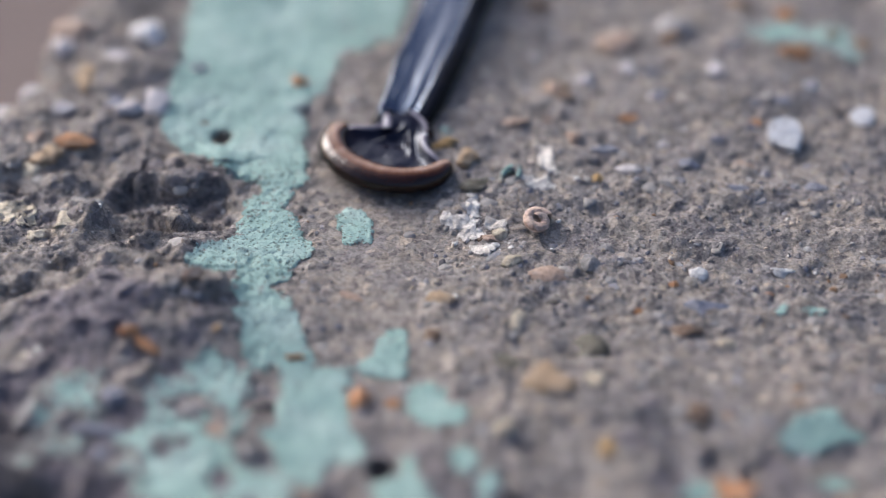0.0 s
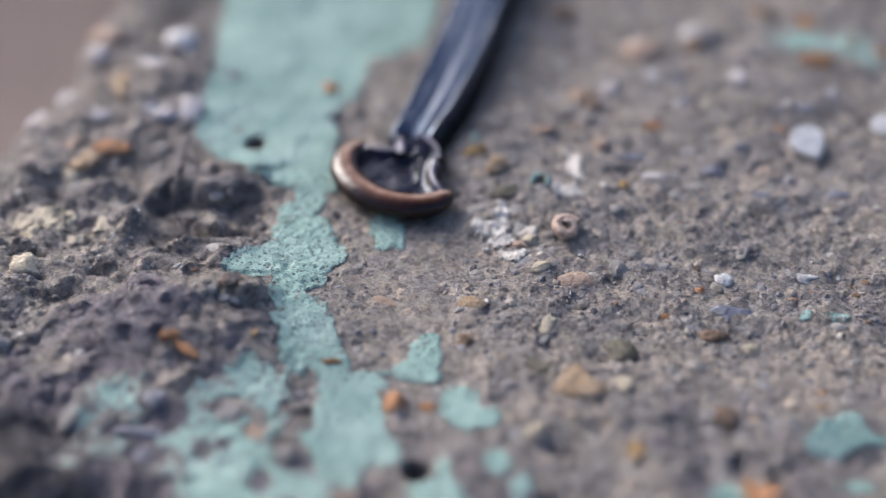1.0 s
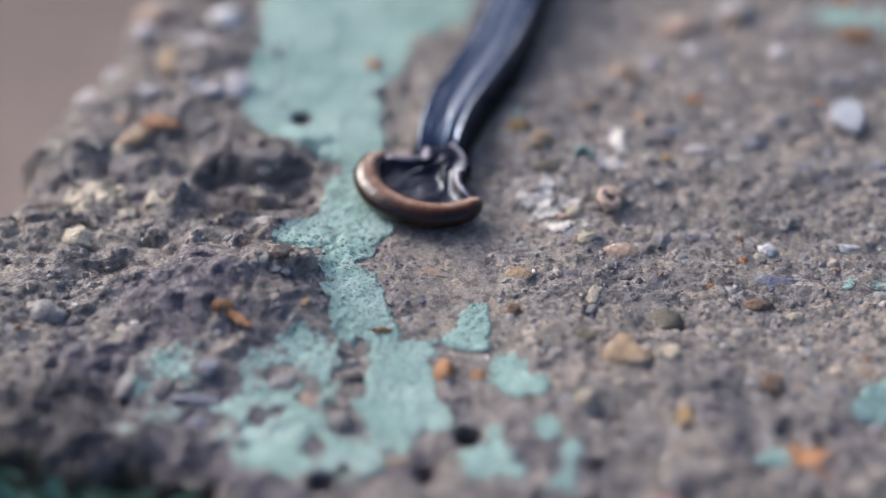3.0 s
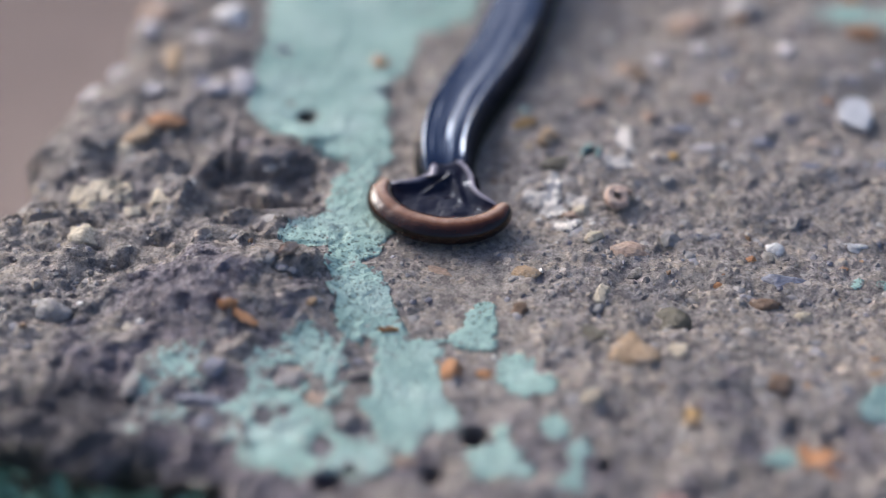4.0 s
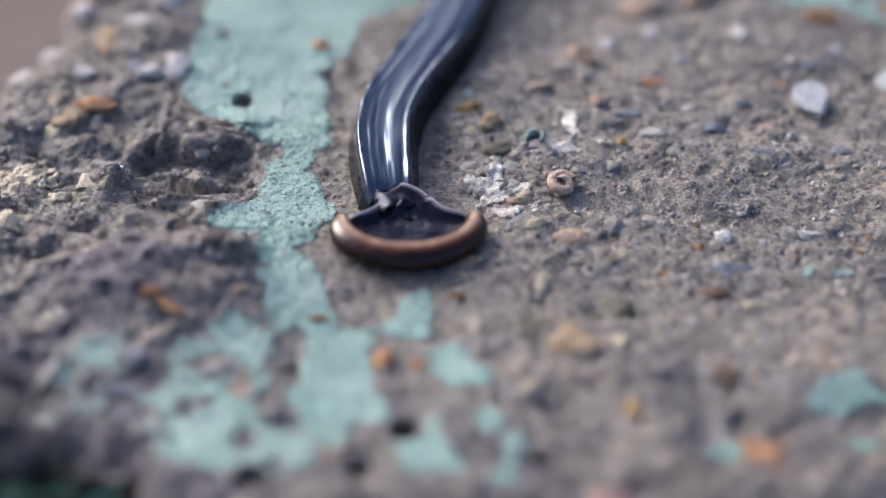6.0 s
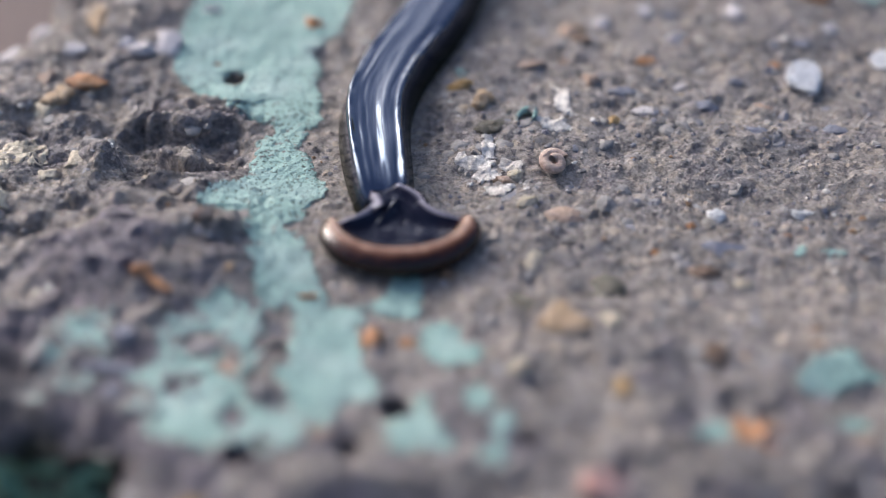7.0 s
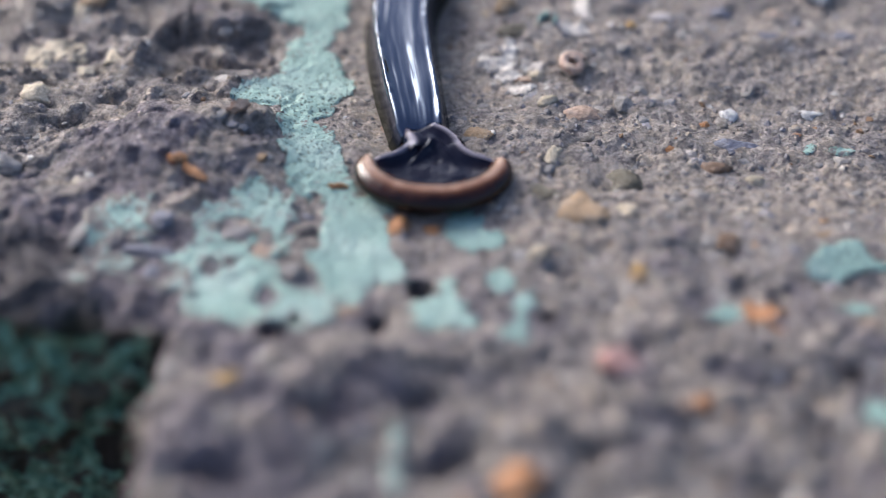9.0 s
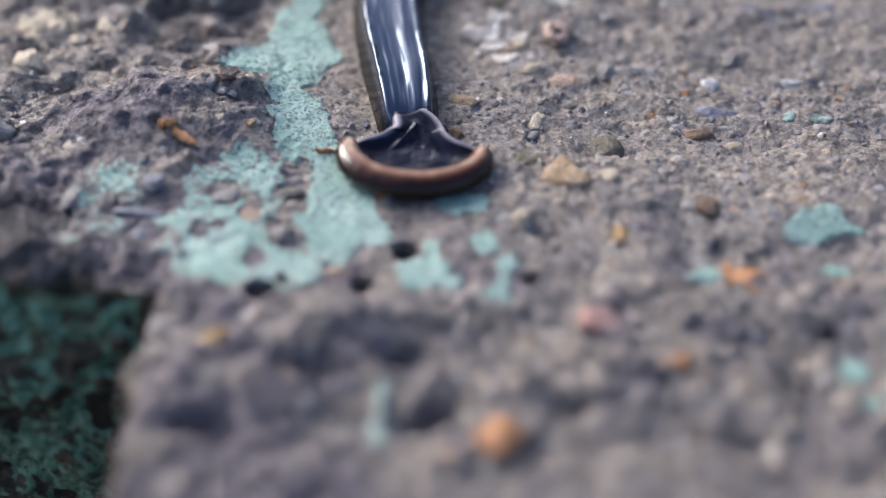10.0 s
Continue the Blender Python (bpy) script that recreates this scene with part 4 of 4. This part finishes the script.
def body_height(s):
    return smooth(s, [-2.6, -1.2, -0.3, 0.5, 1.5, 4, 8, 20, 34, 40, 45], [0.20, 0.40, 0.92, 1.40, 1.70, 2.0, 2.15, 2.2, 1.9, 1.2, 0.35], 0.8)


SIDE_Q = np.linspace(-1, 1, 101)
SOLE_X = np.linspace(0.9, -0.9, 8)
RING = len(SIDE_Q) + len(SOLE_X)


def body_ring(s, y):
    """One cross-section s behind the neck: flat sole, steep dull sides, a wet pleated back between two ridges, a rib along its middle."""
    q = np.abs(SIDE_Q)
    along = np.full_like(q, s)
    far = float(smooth(s, [5, 17], [0.0, 0.65]))  # towards the rounder rear body
    sharp = smooth(s, [-1, 2, 9, 16], [0.66, 0.67, 0.69, 0.72])  # ridge to ridge width, as a share of the whole
    at = [0, 0.22, 0.40, 0.52, 0.60, 0.72, 0.86, 1.0]
    wide = smooth(q, at, [0, 0.42 * sharp, 0.76 * sharp, sharp, 0.16 + 0.88 * sharp, 0.48 + 0.48 * sharp, 0.74 + 0.24 * sharp, 1.0], 0.035)
    # the rib lies off the middle, with a broad trough on one side of it
    tall = smooth(SIDE_Q, [-1, -0.86, -0.72, -0.60, -0.52, -0.44, -0.30, -0.06, 0.10, 0.22, 0.31, 0.42, 0.52, 0.60, 0.72, 0.86, 1],
                  [0, 0.26, 0.56, 0.88 - 0.12 * far, 0.97 - 0.13 * far, 0.915 - 0.02 * far, 0.878 + 0.065 * far, 0.832 + 0.15 * far, 0.850 + 0.14 * far, 0.892 + 0.08 * far, 0.892 + 0.04 * far, 0.868 + 0.03 * far, 0.96 - 0.12 * far, 0.88 - 0.12 * far, 0.56, 0.26, 0], 0.035)
    wide = wide * np.sign(SIDE_Q)
    # pleats along the back: a few deep wandering grooves and finer ones between them
    fade = 1 - 0.75 * far
    back = 1 - step(0.50, 0.62, q)
    for c, w, deep in ((-0.36, 0.05, 0.022), (-0.22, 0.05, 0.018), (0.02, 0.05, 0.008), (0.36, 0.04, 0.012)):
        drift = c + 0.035 * float(vnoise(np.array(s / 3.0), np.array(c * 9), 31)) + 0.02 * float(vnoise(np.array(s / 1.1), np.array(c * 7), 35))
        depth = deep * fade * (0.55 + 0.75 * float(vnoise(np.array(s / 2.2), np.array(c * 5), 33)))
        tall = tall - depth * np.exp(-(((SIDE_Q - drift) / w) ** 2))
    a = SIDE_Q * 3.0
    fold = 0.012 * vnoise(a * 1.6, along / 6.0, 7) + fade * (0.015 * vnoise(a * 2.4, along / 1.7, 9) + 0.0025 * vnoise(a * 6.5, along / 1.6, 12))
    ridge = np.exp(-(((q - 0.53) / 0.07) ** 2)) * (0.032 * vnoise(along / 1.1, np.sign(a), 41) + 0.020 * vnoise(along / 0.45, np.sign(a), 43))
    tall = tall + back * fold + ridge
    x = half_width(s) * wide * (1 + 0.5 * fold)
    z = body_height(s) * tall + 0.06
    x = np.concatenate([x, half_width(s) * SOLE_X])
    z = np.concatenate([z, np.full(len(SOLE_X), -0.08)])
    wet = np.concatenate([np.clip((1 - q) / 0.62, 0, 1), np.zeros(len(SOLE_X))])
    across = np.concatenate([SIDE_Q * 4.2, np.full(len(SOLE_X), 5.0)])
    return np.stack([x, np.full_like(x, y), z], -1), wet, across, np.full_like(x, s * 0.07)


def rear_edge(v):
    """The rear edge of the head, which sweeps back into the neck, by the distance from its middle line."""
    return 0.62 - 0.10 * (np.abs(v) / 3.6) ** 4 + 2.35 * np.exp(-np.maximum(np.abs(v) - 1.02, 0) / 0.60)


CUT, NECK_END, NECK_COUNT = 1.40, 2.95, 13


def head_top(x, y):
    """Height and skin colour of the head's upper side: a dish with a raised rear lip that runs up into the ridges of
    the neck; the lip's glossy highlight is painted pale.
    """
    ex = np.concatenate([np.linspace(-3.62, -1.02, 200), np.linspace(1.02, 3.62, 200)])
    gap = np.hypot(x[..., None] - ex, y[..., None] - rear_edge(ex))
    near, lip = np.min(gap, -1), 1.12 - 0.22 * step(2.4, 3.3, np.abs(x)) + 0.32 * np.exp(-np.maximum(np.abs(ex[np.argmin(gap, -1)]) - 1.02, 0) / 0.7)
    floor = 0.55 + 0.78 * step(0.2, 2.7, y) + 0.22 * step(2.0, 3.3, np.abs(x))
    hold = np.exp(-((np.maximum(near - 0.26, 0) / 0.40) ** 2))
    z = floor + (lip - floor) * hold - 0.50 * np.clip(1 - near / 0.36, 0, 1) ** 2
    # the rib of the neck parts into two folds round a dark fork
    u = np.abs(x) - 0.06 - 0.75 * np.maximum(1.75 - y, 0)
    z = z + 0.20 * np.exp(-((u / 0.20) ** 2)) * step(-0.1, 1.0, y) * (1 - step(1.5, 2.3, y)) * (1 - hold) - 0.16 * np.exp(-((x / 0.42) ** 2 + ((y - 0.95) / 0.42) ** 2))
    wrinkle = (1 - hold) * step(-2.3, -1.2, y) * (1 - np.abs(x / 3.62) ** 4)
    z = z + wrinkle * (0.07 * fbm(x, y, 1.3, 2, 14) + 0.02 * (0.4 - np.abs(fbm(x, y, 0.62, 2, 17)))) + 0.010 * vnoise(x * 5.0, y * 0.6, 21)
    # pale line painted where the lip's gloss catches the sky
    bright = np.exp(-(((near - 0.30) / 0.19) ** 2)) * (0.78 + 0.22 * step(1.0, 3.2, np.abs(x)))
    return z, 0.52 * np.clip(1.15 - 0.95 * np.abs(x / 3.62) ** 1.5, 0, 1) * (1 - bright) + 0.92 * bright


def neck_mesh(k):
    """One slice of the funnel from the head's lip up to the neck."""
    pitch = (NECK_END - CUT) / NECK_COUNT
    mid = CUT + (k + 0.5) * pitch
    rows, tones = [], []
    for yy in np.linspace(-0.5 * pitch - 0.07, 0.5 * pitch + 0.07, 5):
        y = mid + yy
        half = 1.02 - 0.60 * math.log(min(1.0, max(y - 0.60, 0.03) / 2.35))
        x = half * np.sin(np.linspace(-1, 1, 81) * math.pi / 2)
        z, skin_tint = head_top(x, np.full_like(x, y))
        z = z - 0.22 * step(2.5, 3.0, y)
        under = np.linspace(half * 0.96, -half * 0.96, 12)
        rows.append(np.stack([np.concatenate([x, under]), np.full(93, yy), np.concatenate([z, np.full(12, 0.25)])], -1))
        tones.append(np.concatenate([skin_tint, np.zeros(12)]))
    return mesh_of("neck_segment", np.concatenate(rows), quads(5, 93, True)[:, ::-1], True, [("skin_tone", np.concatenate(tones))])


def build_worm():
    worm = thing("hammerhead_flatworm", "glossy black hammerhead flatworm with a brown-rimmed half-moon head", "flatworm")
    segments = []
    for k in range(COUNT):
        s0 = (k - FIRST) * PITCH
        ys = np.linspace(-0.5 * PITCH - 0.10, 0.5 * PITCH + 0.10, 6)
        rings, *marks = [np.concatenate(v) for v in zip(*(body_ring(s0 + yy, yy) for yy in ys))]
        me = mesh_of("body_segment", rings, quads(len(ys), RING, True)[:, ::-1], True, list(zip(("skin_tone", "across", "along"), marks)))
        segments.append(part("body_segment", me, BODY_SKIN, worm))
    # head: dark dished plate, and the brown margin round its front
    a, b = np.meshgrid(np.linspace(-1, 1, 151), np.linspace(0, 1, 91), indexing="ij")
    x = 3.42 * np.sin(a * np.pi / 2)
    rear, front = np.minimum(rear_edge(x), CUT + 0.16), -2.70 * np.sqrt(np.clip(1 - (x / 3.66) ** 2, 0, 1))
    y = rear + (front - rear) * b
    z, skin_tint = head_top(x, y)
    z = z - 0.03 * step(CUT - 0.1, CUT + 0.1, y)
    skin_tint = (skin_tint - 0.34 * step(0.45, 0.90, b)).ravel()
    top = np.stack([x, y, z], -1).reshape(-1, 3)
    low = np.stack([x * 0.97, y, np.minimum(np.full_like(z, 0.10) + 0.2 * np.abs(a), z - 0.05)], -1).reshape(-1, 3)
    f = quads(*a.shape)
    nv = a.shape[1]
    i = np.arange(a.shape[0] - 1)
    back_wall = np.stack([i * nv, i * nv + len(top), (i + 1) * nv + len(top), (i + 1) * nv], -1)
    me = mesh_of("head", np.concatenate([top, low]), np.concatenate([f[:, ::-1], f + len(top), back_wall]), True, [("skin_tone", np.concatenate([skin_tint, skin_tint * 0.5]))])
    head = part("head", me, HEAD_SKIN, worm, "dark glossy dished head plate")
    neck = [part("neck_segment", neck_mesh(k), HEAD_SKIN, worm) for k in range(NECK_COUNT)]
    n, k = 90, 48
    rows, skin_tint = [], []
    for i in range(n):
        f = i / (n - 1)
        ang = radians(-12 + 204 * f)
        tip = abs(2 * f - 1)
        end = math.sqrt(max(0.0, 1 - tip ** 10))
        r = (0.70 - 0.12 * tip ** 3 + 0.03 * noise.noise(Vector((f * 7, 0, 3))) + 0.014 * noise.noise(Vector((f * 26, 0, 9)))) * end + 0.01
        wide = 1.25 - 0.20 * tip ** 2
        c = Vector((3.46 * math.cos(ang), -2.66 * math.sin(ang) if math.sin(ang) > 0 else -3.4 * math.sin(ang), 0.66 + 0.04 * tip ** 3))
        out = Vector((math.cos(ang) / 3.4, -math.sin(ang) / 2.8, 0)).normalized()
        for j in range(k):
            bb = 2 * math.pi * j / k
            p = c + out * (r * wide * math.cos(bb)) + Vector((0, 0, r * 0.95 * math.sin(bb)))
            rows.append(p[:])
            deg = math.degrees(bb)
            # the margin's own brown and paler band, with sky sheen and lower shadow painted in
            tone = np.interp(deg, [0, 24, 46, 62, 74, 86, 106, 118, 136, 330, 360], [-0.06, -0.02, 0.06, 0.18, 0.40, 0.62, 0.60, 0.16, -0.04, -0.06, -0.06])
            skin_tint.append(min(1, max(0, tone + 0.34 * tip ** 4 * (0.7 < bb < 2.4) + 0.13 * noise.noise(Vector((f * 19, bb, 0))) + 0.05 * noise.noise(Vector((f * 70, bb * 3, 5))))))
    me = mesh_of("head_margin", rows, quads(n, k, True)[:, ::-1], True, [("skin_tone", skin_tint)])
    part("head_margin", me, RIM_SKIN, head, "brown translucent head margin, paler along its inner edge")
    return segments, neck, head


# neck place along the track, and the head's middle and turn, by time
TIMES = [0.0, 0.5, 1.0, 1.5, 2.0, 2.5, 4.0, 4.5, 5.0, 5.5, 7.0, 7.5, 8.0, 8.5, 9.0, 9.5, 10.0]
NECK_Y = [10.6, 9.9, 8.9, 7.9, 7.15, 6.3, 3.4, 2.4, 1.3, 0.65, -2.3, -3.3, -4.1, -5.1, -6.0, -6.75, -7.5]
HEAD_X = [-2.98, -3.52, -4.22, -4.72, -5.17, -5.38, -4.66, -4.11, -3.66, -3.21, -2.90, -2.78, -2.71, -2.41, -2.38, -2.37, -2.56]
HEAD_Y = [8.06, 7.32, 6.38, 5.66, 4.92, 3.96, 1.24, 0.38, -0.73, -1.35, -4.27, -5.44, -5.99, -7.08, -8.04, -8.77, -9.73]
HEAD_TURN = [-32.0, -38.5, -43.5, -46.5, -49.0, -46.0, -18.0, -7.6, -1.0, 2.2, 4.0, 7.9, 8.2, 5.9, 0.9, -0.4, -3.9]


def motions():
    body_rows, neck_rows = [[] for _ in SEGMENTS], [[] for _ in NECK]
    for t in np.arange(0.0, 10.01, 0.5):
        ny, hx, hy, turn = (float(np.interp(t, TIMES, v)) for v in (NECK_Y, HEAD_X, HEAD_Y, HEAD_TURN))
        y = np.arange(ny - 4.0, 69.0, 0.05)
        x = np.interp(y, WORM_Y, WORM_X) + 0.65 * np.exp(-(((y - 11.2) / 3.2) ** 2)) * max(0.0, 1 - t / 2.5)
        s = np.concatenate([[0], np.cumsum(np.hypot(np.diff(x), np.diff(y)))])
        s = s - np.interp(ny, y, s)
        # from the head's rear the neck bends over into the track of the body
        ahead = np.array([-math.sin(radians(turn)), math.cos(radians(turn))])
        p0 = np.array([hx, hy]) + CUT * ahead
        p1, p2 = (np.array([np.interp(v, s, x), np.interp(v, s, y)]) for v in (JOIN, JOIN + 0.1))
        reach = np.hypot(*(p1 - p0))
        m0, m1 = ahead * reach, (p2 - p1) / 0.1 * reach
        u = np.linspace(0, 1, 60)[:, None]
        bend = (2 * u ** 3 - 3 * u ** 2 + 1) * p0 + (u ** 3 - 2 * u ** 2 + u) * m0 + (3 * u ** 2 - 2 * u ** 3) * p1 + (u ** 3 - u ** 2) * m1
        arc = np.concatenate([[0], np.cumsum(np.hypot(*np.diff(bend, axis=0).T))])
        rest = s > JOIN + 0.02
        along = np.concatenate([arc - arc[-1] + JOIN, s[rest]])
        x, y = np.concatenate([bend[:, 0], x[rest]]), np.concatenate([bend[:, 1], y[rest]])

        def place(v, up=0.0, reach=0.3):
            v = max(v, along[0])
            px, py = np.interp(v, along, x), np.interp(v, along, y)
            lo, hi = max(v - reach, along[0]), v + reach
            qx, qy = np.interp(hi, along, x) - np.interp(lo, along, x), np.interp(hi, along, y) - np.interp(lo, along, y)
            return pose(px * MM, py * MM, up * MM, 0, 0, math.degrees(math.atan2(-qx, qy)))

        for k in range(len(SEGMENTS)):
            body_rows[k].append((t, place((k - FIRST) * PITCH)))
        for k in range(NECK_COUNT):
            neck_rows[k].append((t, place(JOIN - arc[-1] * (1 - (k + 0.5) / NECK_COUNT), 0.05, 0.06)))
    for ob, rows in zip(NECK, neck_rows):
        walk(ob, rows)
    for ob, rows in zip(SEGMENTS, body_rows):
        walk(ob, rows)
    walk(HEAD, [(t, pose(x * MM, y * MM, 0.05 * MM, 0, 0, r)) for t, x, y, r in zip(TIMES, HEAD_X, HEAD_Y, HEAD_TURN)])


build_ground()
BLOCK = build_block()
build_recess(BLOCK)
build_paint(BLOCK)
SEGMENTS, NECK, HEAD = build_worm()
build_shell()
build_curl()
build_flake("orange_flake", "orange plant fragment stuck to the dark concrete lump", -14.7, -9.3, 0.95, 0.24, -38, -22, -0.05, STONE["orange"])
build_flake("orange_flake", "short orange plant fragment stuck to the dark concrete lump", -15.5, -8.7, 0.55, 0.26, 12, -18, -0.05, STONE["orange"])
build_flake("orange_sliver", "thin orange-brown plant sliver lying on green paint", -7.3, -9.1, 0.55, 0.20, 8, 0, -0.22, STONE["orange"])
build_stones(BLOCK)
shard(BLOCK, 19.3, 10.4, 1.2, 1.25, -64, -10, 321, STONE["white"])
shard(BLOCK, -12.7, -4.9, 0.85, 0.42, -58, 35, 323, STONE["peach"])
shard(BLOCK, 24.2, 12.6, 0.9, 0.8, -64, -20, 322, STONE["white"])
crust(BLOCK, [(0.7, 2.3, 0.95, 0.7, 20), (1.6, 3.3, 0.4, 1.0, 10), (2.2, -0.1, 0.95, 0.5, 8), (1.4, 1.2, 0.8, 0.5, 40), (2.9, 2.0, 0.6, 0.4, -20), (5.8, 7.6, 0.5, 1.5, 12), (5.1, 5.6, 0.8, 0.7, -30)], 200)
crust(BLOCK, [(-23.8, 2.9, 1.2, 1.0, 10), (-24.3, 1.6, 0.8, 0.7, 50), (-21.8, 1.0, 0.6, 0.6, 0), (-22.6, 2.0, 0.5, 0.4, 30)], 230, "lime_crust", STONE["cream"])
crust(BLOCK, [(13.5, -18.0, 1.0, 0.95, -50), (14.3, -19.3, 0.5, 0.25, -30)], 260, "rust_patch", STONE["orange"])
build_gravel(BLOCK)
build_grains(BLOCK)
motions()
